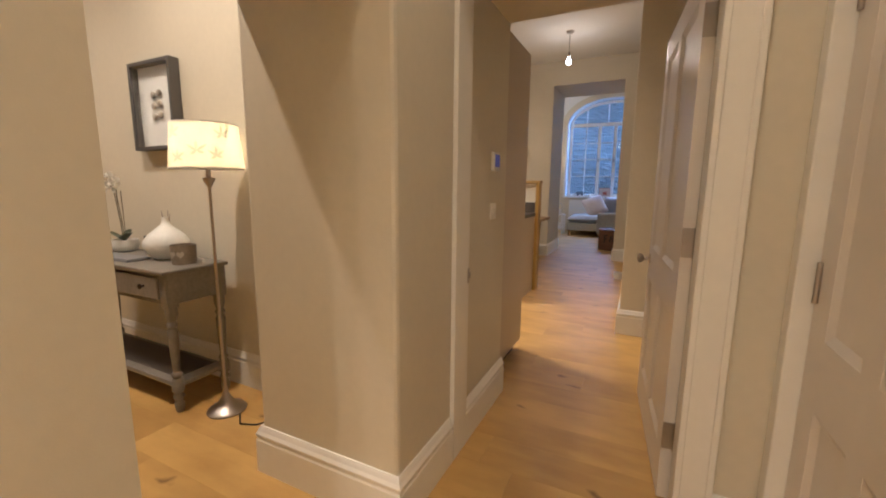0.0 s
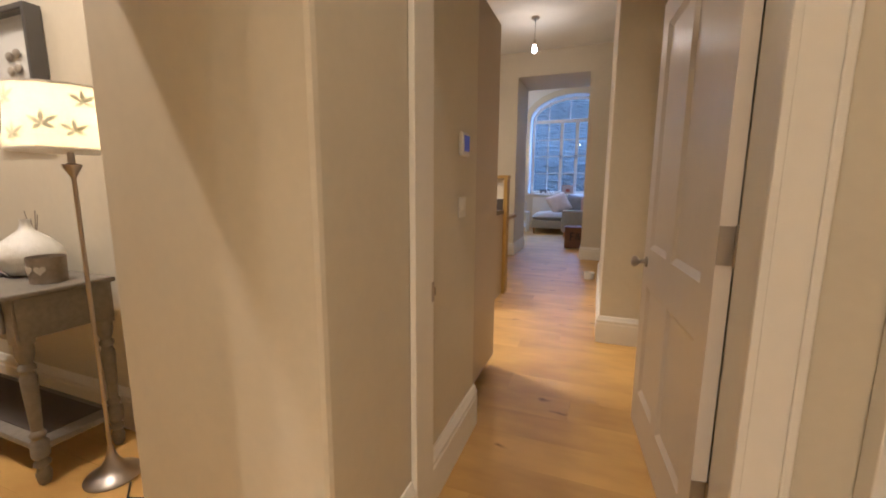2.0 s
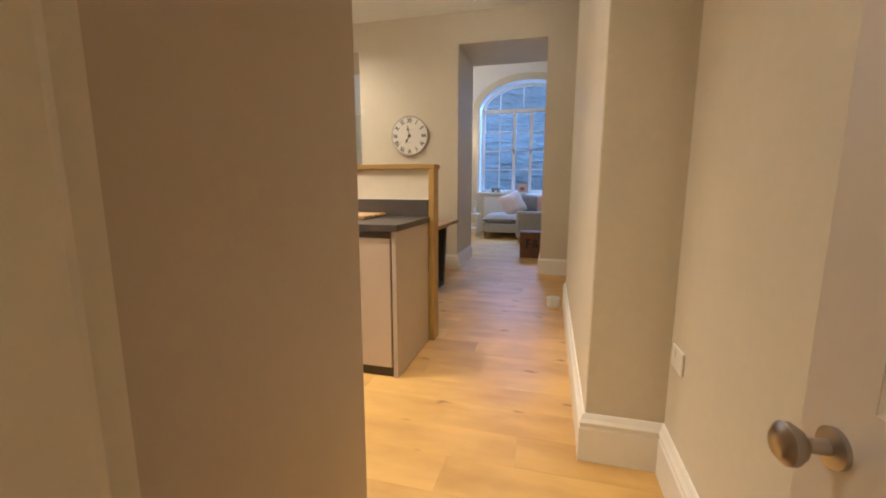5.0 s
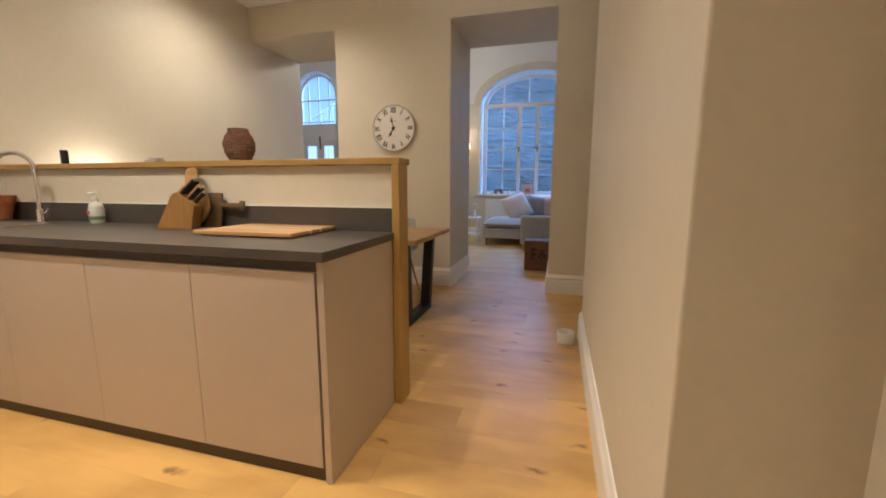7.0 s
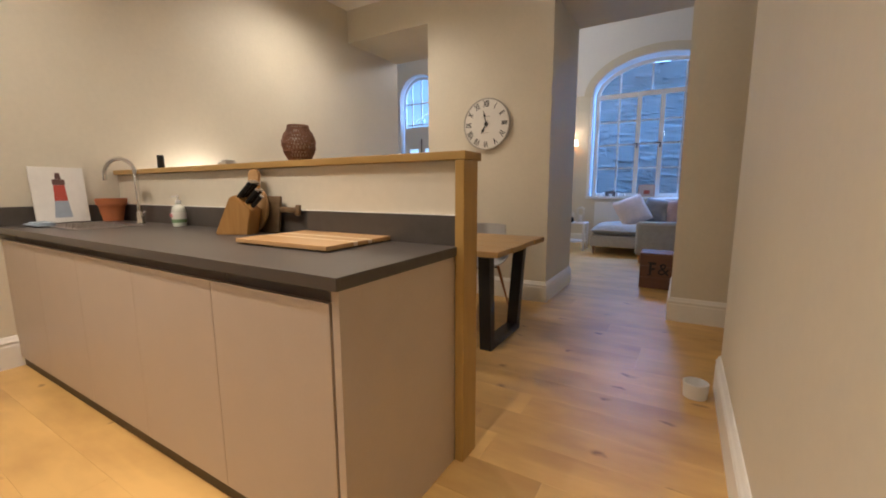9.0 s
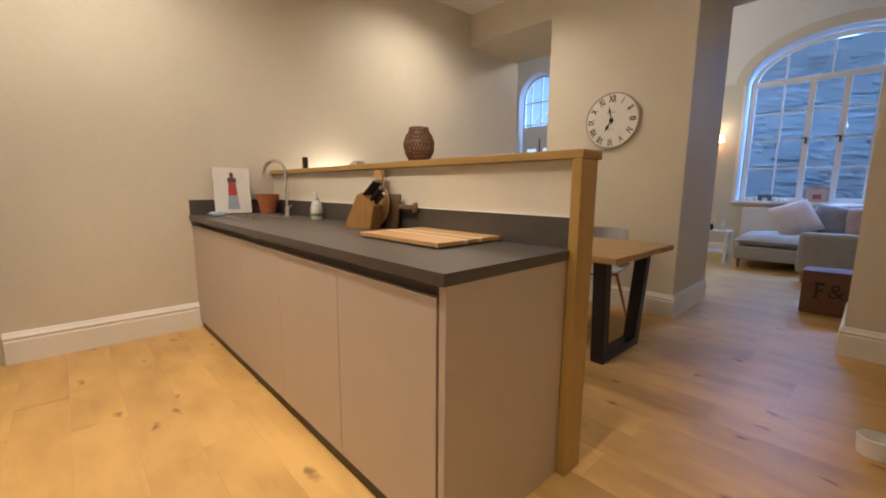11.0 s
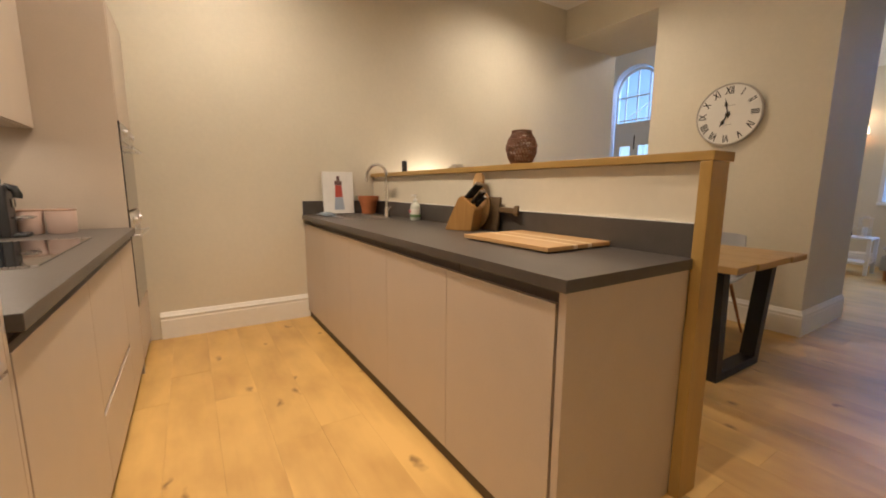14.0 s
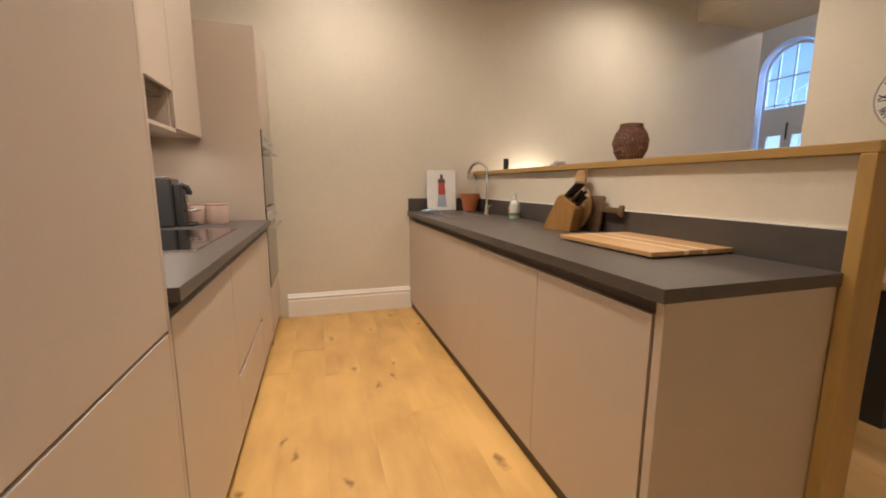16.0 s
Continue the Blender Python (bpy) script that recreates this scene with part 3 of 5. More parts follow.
# door frames
fr = bmesh.new()
box(fr, -0.598, -0.576, 1.492, 1.640, 0, 2.05, bevel=0.003)
box(fr, -0.576, 0.295, 1.492, 1.640, 2.052, 2.124, bevel=0.003)
box(fr, 0.296, 0.311, 1.492, 1.655, 0, 2.124, bevel=0.002)
frame_1 = structure("door_frame_1", fr, TRIM, "cream painted lining of the kitchen doorway", "door frame")
ar = bmesh.new()
box(ar, 0.290, 0.402, 1.468, 1.489, 0, 2.20, bevel=0.004)
box(ar, 0.290, 0.310, 1.460, 1.468, 0, 2.20, bevel=0.003)
box(ar, 0.384, 0.404, 1.458, 1.468, 0, 2.20, bevel=0.004)
part("architrave", ar, TRIM, frame_1)
kp = boxes((-0.5755, -0.5742, 1.620, 1.6395, 0.815, 0.885), (-0.5755, -0.570, 1.6395, 1.643, 0.835, 0.865))
part("strike_plate", kp, NICKEL, frame_1, "satin steel strike plate")
fr = bmesh.new()
box(fr, 0.528, 0.595, 1.428, 1.486, 0, 2.06, bevel=0.004)
box(fr, 0.528, 0.595, 0.70, 0.772, 0, 2.06, bevel=0.004)
box(fr, 0.528, 0.595, 0.772, 1.428, 1.995, 2.06, bevel=0.004)
structure("door_frame_2", fr, TRIM, "cream painted frame of the hall door", "door frame")
structure("wall_hall_cupboard", boxes((0.64, 0.69, 0.725, 1.45, 0, 2.02)), PAINT, "plain wall behind the closed hall door", "wall")

# ---- lamps and small fittings in the ceiling ----
BULB = glow("bulb_glass", (1.0, 0.86, 0.66), 14)
# The two added hall lamps get the same rims and lenses.
for x, y, _, _ in DOWNLIGHTS:
    dl = thing("downlight", (x, y, H), "small round white recessed ceiling downlight, lit", "ceiling light", "ceiling downlights")
    bm = bmesh.new()
    lathe(bm, [(0.030, -0.002), (0.044, -0.003), (0.046, -0.010), (0.034, -0.014), (0.030, -0.006), (0.030, -0.002)], segs=24)
    part("rim", bm, WHITE, dl, smooth=40)
    bm = bmesh.new()
    lathe(bm, [(0.028, -0.004), (0.028, -0.002)], segs=20)
    part("lens", bm, BULB, dl, "glowing lens")

pend = thing("pendant_lamp", (-0.97, 6.09, H), "bare glass pendant lamp on a thin cord from a nickel rose", "pendant lamp")
bm = bmesh.new()
lathe(bm, [(0.052, 0), (0.052, -0.018), (0.046, -0.026), (0.008, -0.03), (0.0001, -0.03)], segs=28)
part("ceiling_rose", bm, NICKEL, pend, smooth=40)
bm = bmesh.new()
tube(bm, [(0, 0, -0.03), (0, 0, -0.28)], 0.003, 8)
part("cord", bm, BLACK, pend)
bm = bmesh.new()
lathe(bm, [(0.016, -0.28), (0.019, -0.29), (0.019, -0.33), (0.015, -0.345)], segs=18)
part("lamp_holder", bm, NICKEL, pend, smooth=40)
bm = bmesh.new()
lathe(bm, [(0.014, -0.346), (0.022, -0.36), (0.030, -0.385), (0.031, -0.41), (0.026, -0.432), (0.012, -0.446), (0.0001, -0.448)], segs=24)
bl = part("bulb", bm, glow("pendant_bulb", (1.0, 0.88, 0.72), 22), pend, "glowing glass bulb", smooth=60)
bl.visible_shadow = False


# ---- hall fittings ----
th = thing("room_thermostat", (-0.60, 2.006, 1.383), "white room thermostat with a blue lit display", "thermostat")
part("body", boxes((0.001, 0.018, -0.048, 0.048, -0.048, 0.048), bevel=0.005), WHITE, th)
part("screen", boxes((0.0182, 0.0192, -0.028, 0.042, -0.028, 0.036)), glow("lcd", (0.05, 0.06, 0.20), 0.3), th, "blue lit display")
sw = thing("light_switch", (-0.60, 2.003, 1.125), "white double rocker light switch plate", "light switch")
part("plate", boxes((0.001, 0.007, -0.043, 0.043, -0.043, 0.043), bevel=0.003), TRIM, sw)
for y in (-0.012, 0.012):
    part("rocker", boxes((0.007, 0.010, y - 0.008, y + 0.008, -0.014, 0.014), bevel=0.002), TRIM, sw)
so = thing("wall_socket", (0.312, 3.555, 0.537), "cream single wall socket plate", "socket")
part("plate", boxes((-0.010, -0.001, -0.060, 0.060, -0.043, 0.043), bevel=0.003), TRIM, so)
part("rocker", boxes((-0.013, -0.010, 0.012, 0.028, 0.006, 0.026), bevel=0.002), TRIM, so)

# ---- alcove: console table ----
con = thing("console_table", (-2.70, 1.315, 0), "aged grey-painted console table with turned legs and drawers", "console table")
TX, TY, TT = 0.62, 0.16, 0.805
part("tabletop", boxes((-0.640, 0.640, -0.190, 0.180, TT - 0.022, TT), bevel=0.006), GREYPAINT, con)
part("apron", boxes((-TX, TX, TY - 0.012, TY + 0.008, 0.62, TT - 0.024), (-TX - 0.005, -TX + 0.015, -TY, TY - 0.014, 0.62, TT - 0.024), (TX - 0.015, TX + 0.005, -TY, TY - 0.014, 0.62, TT - 0.024), (-TX, TX, -TY - 0.006, -TY + 0.010, 0.62, TT - 0.024)), GREYPAINT, con)
for x0, x1 in ((-0.56, -0.02), (0.02, 0.56)):
    dr = part("drawer", boxes((x0, x1, -TY - 0.020, -TY - 0.007, 0.645, TT - 0.040), bevel=0.004), GREYPAINT, con)
    for x in (x0 + 0.12, x1 - 0.12):
        bm = bmesh.new()
        lathe(bm, [(0.006, 0), (0.006, 0.012), (0.014, 0.018), (0.015, 0.025), (0.008, 0.030), (0.0001, 0.031)], segs=14)
        k = part("knob", bm, mat("bronze_knob", (0.045, 0.03, 0.02), 0.4, 0.6) if "bronze_knob" not in bpy.data.materials else bpy.data.materials["bronze_knob"], dr, "dark bronze knob", smooth=40)
        k.matrix_basis = pose(x, -TY - 0.020, 0.71, 90, 0, 0)
LEG = [(0.016, 0.0), (0.022, 0.012), (0.026, 0.045), (0.018, 0.075), (0.028, 0.085), (0.028, 0.095), (0.019, 0.11), (0.030, 0.125), (0.030, 0.185), (0.020, 0.20), (0.027, 0.212), (0.027, 0.222), (0.018, 0.235),
       (0.021, 0.30), (0.026, 0.42), (0.027, 0.46), (0.019, 0.485), (0.028, 0.495), (0.028, 0.506), (0.020, 0.52), (0.026, 0.54), (0.030, 0.56), (0.030, 0.60)]
for x in (-TX + 0.03, TX - 0.03):
    for y in (-TY + 0.022, TY - 0.022):
        bm = bmesh.new()
        lathe(bm, LEG, (x, y, 0), 20)
        box(bm, x - 0.031, x + 0.031, y - 0.0305, y + 0.0285, 0.60, TT - 0.0245, bevel=0.002)
        part("leg", bm, GREYPAINT, con, smooth=35)
part("shelf", boxes((-TX + 0.02, TX - 0.02, -TY + 0.012, TY - 0.012, 0.140, 0.168), bevel=0.004), GREYPAINT, con)
part("shelf_inset", boxes((-TX + 0.10, TX - 0.10, -TY + 0.060, TY - 0.040, 0.168, 0.171)), mat("shelf_dark", (0.07, 0.055, 0.045), 0.6, spread=0.1), con, "dark woven shelf inset")

CT = 0.806
vs = bmesh.new()
lathe(vs, [(0.075, 0), (0.10, 0.006), (0.150, 0.045), (0.172, 0.085), (0.168, 0.115), (0.130, 0.155), (0.075, 0.190), (0.040, 0.212), (0.028, 0.232), (0.024, 0.250), (0.027, 0.262), (0.020, 0.262), (0.018, 0.235)], segs=48, wobble=0.01)
CERAMIC = mat("dimpled_ceramic", (0.72, 0.71, 0.67), 0.42, grain=0.02, spread=0.03, bump=0.9, bump_scale=34)
v = part("ceramic_vase", vs, CERAMIC, smooth=50)
v.matrix_basis = pose(-2.46, 1.385, CT) @ Matrix.Diagonal((0.72, 0.72, 0.95, 1))
tagged(v, "squat white dimpled ceramic vase on the console table", "vase")
tin = thing("metal_candle_pot", (-2.20, 1.325, CT), "weathered metal candle pot with heart shapes", "candle holder")
TIN = mat("weathered_tin", (0.30, 0.26, 0.21), 0.5, 0.5, grain=0.1, scale=40, spread=0.15, bump=0.2)
bm = bmesh.new()
lathe(bm, [(0.055, 0), (0.072, 0.002), (0.076, 0.115), (0.074, 0.115), (0.070, 0.006), (0.0001, 0.005)], segs=32)
tin.scale = (0.85, 0.85, 0.95)
part("pot", bm, TIN, tin, smooth=40)
for a in (-2.2, -1.5, -0.8):
    bm = bmesh.new()
    pts = []
    for i in range(24):
        q = 2 * math.pi * i / 24
        hx, hz = 0.0014 * 16 * math.sin(q) ** 3, 0.0014 * (13 * math.cos(q) - 5 * math.cos(2 * q) - 2 * math.cos(3 * q) - math.cos(4 * q))
        b = a + hx / 0.075
        pts.append(bm.verts.new((0.0765 * math.cos(b), 0.0765 * math.sin(b), 0.062 + hz)))
    bm.faces.new(pts)
    r = bmesh.ops.extrude_face_region(bm, geom=list(bm.faces))
    for e in r["geom"]:
        if isinstance(e, bmesh.types.BMVert):
            e.co.x *= 1.02
            e.co.y *= 1.02
    part("heart", bm, mat("pale_tin", (0.55, 0.50, 0.42), 0.5, 0.2), tin, "pale heart shape")
can = thing("jar_candle", (-2.62, 1.40, CT), "cream candle in a glass jar", "candle")
bm = bmesh.new()
lathe(bm, [(0.046, 0), (0.048, 0.078), (0.045, 0.078), (0.044, 0.004), (0.0001, 0.004)], segs=28)
part("jar", bm, mat("cream_glass", (0.72, 0.62, 0.45), 0.25, spread=0.03), can, smooth=40)
bm = bmesh.new()
lathe(bm, [(0.043, 0.005), (0.043, 0.066), (0.0001, 0.064)], segs=28)
part("wax", bm, mat("wax", (0.80, 0.70, 0.52), 0.5), can, smooth=40)
for x, y, h, r, c, lab in ((-2.73, 1.44, 0.115, 0.038, (0.13, 0.15, 0.16), "dark blue-grey glass tealight holder"), (-2.50, 1.455, 0.085, 0.030, (0.05, 0.045, 0.04), "small dark glass tealight holder")):
    bm = bmesh.new()
    lathe(bm, [(r * 0.9, 0), (r, 0.004), (r, h), (r - 0.003, h), (r - 0.004, 0.006), (0.0001, 0.006)], segs=24)
    o = part("tealight_holder", bm, mat("dark_holder", c, 0.25), smooth=40)
    o.matrix_basis = pose(x, y, CT)
    tagged(o, lab, "candle holder")
bm = bmesh.new()
for k in range(7):
    a = k * 0.9
    tube(bm, [(0, 0, 0.005), (0.01 * math.cos(a), 0.006 * math.sin(a), 0.14), (0.03 * math.cos(a), 0.02 * math.sin(a), 0.24 + 0.02 * (k % 3))], 0.002, 6)
lathe(bm, [(0.026, 0), (0.028, 0.09), (0.024, 0.09), (0.022, 0.004), (0.0001, 0.003)], segs=18)
o = part("reed_diffuser", bm, mat("grey_reeds", (0.26, 0.22, 0.18), 0.7), smooth=40)
o.matrix_basis = pose(-2.60, 1.47, CT)
tagged(o, "small reed diffuser with thin brown sticks", "diffuser")
bm = bmesh.new()
box(bm, -0.20, 0.20, -0.065, 0.065, 0, 0.010, bevel=0.003)
box(bm, -0.185, 0.195, -0.058, 0.060, 0.0105, 0.016, bevel=0.002)
o = part("slate_tray", bm, mat("slate", (0.20, 0.20, 0.21), 0.5, grain=0.06, spread=0.08, bump=0.3))
o.matrix_basis = pose(-2.70, 1.235, CT, 0, 0, 3)
tagged(o, "flat grey slate tray lying on the console table", "tray")

# orchid
orc = thing("orchid", (-2.97, 1.40, CT), "white artificial orchid in a white bowl", "potted plant")
bm = bmesh.new()
lathe(bm, [(0.045, 0), (0.070, 0.012), (0.082, 0.045), (0.078, 0.080), (0.074, 0.080), (0.070, 0.070), (0.0001, 0.066)], segs=32)
part("bowl", bm, mat("white_ceramic", (0.75, 0.74, 0.71), 0.3), orc, smooth=45)
LEAF = mat("orchid_leaf", (0.06, 0.085, 0.045), 0.4, spread=0.15)


def blade(bm, root, tip, lift, width, n=8):
    """A curved leaf or petal, widest past its middle."""
    root, tip = Vector(root), Vector(tip)
    side = (tip - root).cross(Vector((0, 0, 1)))
    side = side.normalized() if side.length > 1e-5 else Vector((1, 0, 0))
    rows = []
    for i in range(n + 1):
        u = i / n
        c = root.lerp(tip, u) + Vector((0, 0, lift * math.sin(math.pi * u * 0.8)))
        w = width * math.sin(math.pi * min(1, 0.08 + u * 0.92)) ** 0.8
        rows.append([bm.verts.new(c - side * w), bm.verts.new(c + Vector((0, 0, -0.25 * w))), bm.verts.new(c + side * w)])
    for a, b in zip(rows, rows[1:]):
        for k in range(2):
            bm.faces.new((a[k], a[k + 1], b[k + 1], b[k]))


for k, (dx, dy, dz) in enumerate(((0.16, -0.02, 0.05), (-0.15, -0.05, 0.045), (0.09, -0.09, 0.03), (-0.07, 0.08, 0.05))):
    bm = bmesh.new()
    blade(bm, (0, 0, 0.07), (dx, dy, 0.07 + dz), 0.03, 0.022)
    part("leaf", bm, LEAF, orc, smooth=60)
bm = bmesh.new()
tube(bm, [(0.01, 0, 0.07), (0.0, 0.0, 0.2), (-0.01, -0.01, 0.36), (0.01, -0.02, 0.44), (0.06, -0.03, 0.46)], 0.003, 8)
tube(bm, [(-0.01, 0, 0.07), (-0.02, 0.0, 0.2), (-0.035, -0.01, 0.38), (-0.06, -0.02, 0.46), (-0.10, -0.03, 0.47)], 0.003, 8)
tube(bm, [(0.005, 0.01, 0.07), (0.0, 0.01, 0.40)], 0.0025, 6)
part("stem", bm, mat("orchid_stem", (0.10, 0.085, 0.05), 0.5), orc, smooth=60)
PETAL = mat("petal", (0.80, 0.79, 0.74), 0.5, spread=0.04)
for k, (x, y, z) in enumerate(((0.06, -0.03, 0.46), (0.02, -0.03, 0.43), (-0.03, -0.03, 0.455), (-0.07, -0.03, 0.47), (-0.11, -0.035, 0.455), (0.0, -0.035, 0.49), (-0.055, -0.035, 0.43))):
    bm = bmesh.new()
    for j in range(5):
        a = j * 2 * math.pi / 5 + k
        blade(bm, (x, y, z), (x + 0.042 * math.cos(a), y - 0.012, z + 0.042 * math.sin(a)), 0.0, 0.019, 5)
    part("flower", bm, PETAL, orc, smooth=60)

# picture
pic = thing("box_picture", (-2.69, 1.559, 1.738), "deep grey box frame with a white mount and six small pebbles", "picture")
GREYF = mat("grey_frame", (0.085, 0.08, 0.075), 0.5, spread=0.08)
part("frame", boxes((-0.22, -0.197, -0.066, -0.002, -0.27, 0.27), (0.197, 0.22, -0.066, -0.002, -0.27, 0.27), (-0.197, 0.197, -0.066, -0.002, 0.247, 0.27), (-0.197, 0.197, -0.066, -0.002, -0.27, -0.247), bevel=0.002), GREYF, pic)
part("mount", boxes((-0.197, 0.197, -0.016, -0.004, -0.247, 0.247)), mat("mount_card", (0.76, 0.74, 0.70), 0.8), pic)
PEB = mat("pebble", (0.36, 0.31, 0.25), 0.7, grain=0.1, spread=0.15, bump=0.3)
for ix in (-1, 1):
    for iz in (-1, 0, 1):
        bm = bmesh.new()
        bmesh.ops.create_icosphere(bm, subdivisions=2, radius=0.03)
        for vv in bm.verts:
            vv.co = (vv.co.x * 0.9 + ix * 0.031, vv.co.y * 0.35 - 0.026, vv.co.z * 0.75 + 0.01 + iz * 0.067 + 0.004 * ix)
        part("pebble", bm, PEB, pic, smooth=60)
pg = part("glass", boxes((-0.197, 0.197, -0.060, -0.058, -0.247, 0.247)), GLASS, pic)
pg.visible_shadow = False

# floor lamp
fl = thing("floor_lamp", (-1.895, 1.305, 0), "slim steel floor lamp with a cream leaf-patterned drum shade, lit", "floor lamp")
bm = bmesh.new()
lathe(bm, [(0.100, 0), (0.102, 0.006), (0.096, 0.014), (0.066, 0.028), (0.040, 0.052), (0.022, 0.085), (0.014, 0.11), (0.010, 0.14)], segs=40)
part("base", bm, NICKEL, fl, smooth=40)
bm = bmesh.new()
lathe(bm, [(0.0075, 0.12), (0.0075, 1.235), (0.010, 1.24), (0.028, 1.275), (0.030, 1.285), (0.012, 1.290), (0.010, 1.36), (0.014, 1.37), (0.014, 1.40)], segs=20)
part("stem", bm, NICKEL, fl, smooth=40)
SHADE = bpy.data.materials.new("lamp_shade")
SHADE.use_nodes = True
sn, sl = SHADE.node_tree.nodes, SHADE.node_tree.links
sb = sn["Principled BSDF"]
sb.inputs["Base Color"].default_value = (0.88, 0.83, 0.70, 1)
sb.inputs["Roughness"].default_value = 0.8
tr = sn.new("ShaderNodeBsdfTranslucent")
tr.inputs[0].default_value = (0.80, 0.75, 0.62, 1)
mx = sn.new("ShaderNodeMixShader")
mx.inputs[0].default_value = 0.42
wv = sn.new("ShaderNodeTexNoise")
wv.inputs["Scale"].default_value = 260
bu = sn.new("ShaderNodeBump")
bu.inputs["Strength"].default_value, bu.inputs["Distance"].default_value = 0.3, 0.002
sl.new(wv.outputs["Fac"], bu.inputs["Height"])
sl.new(bu.outputs[0], sb.inputs["Normal"])
sl.new(sb.outputs[0], mx.inputs[1])
sl.new(tr.outputs[0], mx.inputs[2])
sl.new(mx.outputs[0], sn["Material Output"].inputs[0])
bm = bmesh.new()
R0, R1, Z0, Z1 = 0.172, 0.152, 1.332, 1.548
lathe(bm, [(R0, Z0), (R1, Z1), (R1 - 0.003, Z1), (R0 - 0.003, Z0), (R0, Z0)], segs=56)
shade = part("shade", bm, SHADE, fl, "cream fabric shade", smooth=40)
for z, r in ((Z0, R0), (Z1, R1)):
    bm = lathe(bmesh.new(), [(r - 0.002, z - 0.003), (r + 0.002, z - 0.003), (r + 0.002, z + 0.004), (r - 0.002, z + 0.004)], segs=56)
    part("shade_ring", bm, WHITE, fl)
for k in range(3):
    a = k * 2.094
    bm = tube(bmesh.new(), [(0.012 * math.cos(a), 0.012 * math.sin(a), 1.385), ((R0 - 0.004) * math.cos(a), (R0 - 0.004) * math.sin(a), Z0 + 0.002)], 0.002, 6)
    part("shade_spoke", bm, WHITE, fl)
LEAFPRINT = mat("leaf_print", (0.66, 0.68, 0.56), 0.8, spread=0.1)
for a, z, s in ((-2.75, 1.48, 0.8), (-2.15, 1.38, 0.7), (-1.62, 1.49, 0.9), (-1.40, 1.375, 0.8), (-0.85, 1.41, 0.9), (-0.35, 1.39, 0.8), (-0.15, 1.49, 0.8), (-3.2, 1.40, 0.8)):
    bm = bmesh.new()
    for j, (tu, tv) in enumerate(((0.05, 0.035), (-0.045, 0.03), (0.0, 0.055), (0.04, -0.012), (-0.03, -0.02))):
        pts = []
        for i in range(9):
            u = i / 8
            pts.append((u, 0.008 * math.sin(math.pi * u)))
        for i in range(8, 0, -1):
            u = i / 8
            pts.append((u, -0.008 * math.sin(math.pi * u)))
        ring = []
        L = math.hypot(tu, tv)
        for u, w in pts:
            du, dv = (tu * u - tv / L * w) * s, (tv * u + tu / L * w) * s
            zz = z + dv
            r = R0 + (R1 - R0) * (zz - Z0) / (Z1 - Z0) + 0.0012
            ring.append(bm.verts.new((r * math.cos(a + du / r), r * math.sin(a + du / r), zz)))
        bm.faces.new(ring)
    part("leaf_motif", bm, LEAFPRINT, shade, "printed sprig of leaves")
bm = bmesh.new()
lathe(bm, [(0.012, 1.40), (0.028, 1.43), (0.030, 1.455), (0.020, 1.48), (0.0001, 1.49)], segs=18)
bl = part("bulb", bm, BULB, fl, "glowing bulb", smooth=60)
bl.visible_shadow = False
bm = bmesh.new()
tube(bm, [(-1.78, 1.30, 0.006), (-1.70, 1.24, 0.006), (-1.62, 1.27, 0.006), (-1.55, 1.38, 0.006), (-1.46, 1.36, 0.006), (-1.42, 1.50, 0.006)], 0.004, 8)
tagged(part("lamp_cable", bm, BLACK, smooth=60), "thin dark lamp cable lying on the floor", "cable")

# ---- island: sink, tap and things on the worktop ----
sink = thing("steel_sink", ((SX0 + SX1) / 2, (SY0 + SY1) / 2, TOP), "inset stainless steel sink with a polished rim", "sink")
hw, hd = (SX1 - SX0) / 2, (SY1 - SY0) / 2
part("rim", boxes((-hw - 0.02, hw + 0.02, -hd - 0.02, -hd + 0.012, 0.0005, 0.006), (-hw - 0.02, hw + 0.02, hd - 0.012, hd + 0.02, 0.0005, 0.006), (-hw - 0.02, -hw + 0.012, -hd + 0.012, hd - 0.012, 0.0005, 0.006), (hw - 0.012, hw + 0.02, -hd + 0.012, hd - 0.012, 0.0005, 0.006), bevel=0.002), STEEL, sink)
part("bowl", boxes((-hw + 0.004, -hw + 0.012, -hd + 0.004, hd - 0.004, -0.17, 0), (hw - 0.012, hw - 0.004, -hd + 0.004, hd - 0.004, -0.17, 0), (-hw + 0.012, hw - 0.012, -hd + 0.004, -hd + 0.012, -0.17, 0), (-hw + 0.012, hw - 0.012, hd - 0.012, hd - 0.004, -0.17, 0), (-hw + 0.004, hw - 0.004, -hd + 0.004, hd - 0.004, -0.178, -0.17)), STEEL, sink)
tap = thing("kitchen_tap", (-3.53, 4.715, TOP), "tall chrome swan-neck kitchen tap", "tap")
bm = bmesh.new()
lathe(bm, [(0.027, 0), (0.027, 0.006), (0.022, 0.012), (0.022, 0.075), (0.015, 0.085), (0.012, 0.09)], segs=24)
part("body", bm, CHROME, tap, smooth=40)
bm = bmesh.new()
arc = [(0, 0, 0.085), (0, 0, 0.20), (0, 0, 0.335)]
for i in range(1, 15):
    a = math.pi * i / 14
    q = 0.112 * (1 - math.cos(a))
    arc.append((-q * 0.88, -q * 0.47, 0.335 + 0.112 * math.sin(a)))
arc.append((-0.199, -0.106, 0.300))
tube(bm, arc, 0.0145, 14)
part("spout", bm, CHROME, tap, smooth=60)
bm = bmesh.new()
tube(bm, [(0.02, 0.0, 0.055), (0.05, 0.0, 0.06), (0.085, -0.005, 0.085)], 0.007, 10)
part("lever", bm, CHROME, tap, smooth=60)

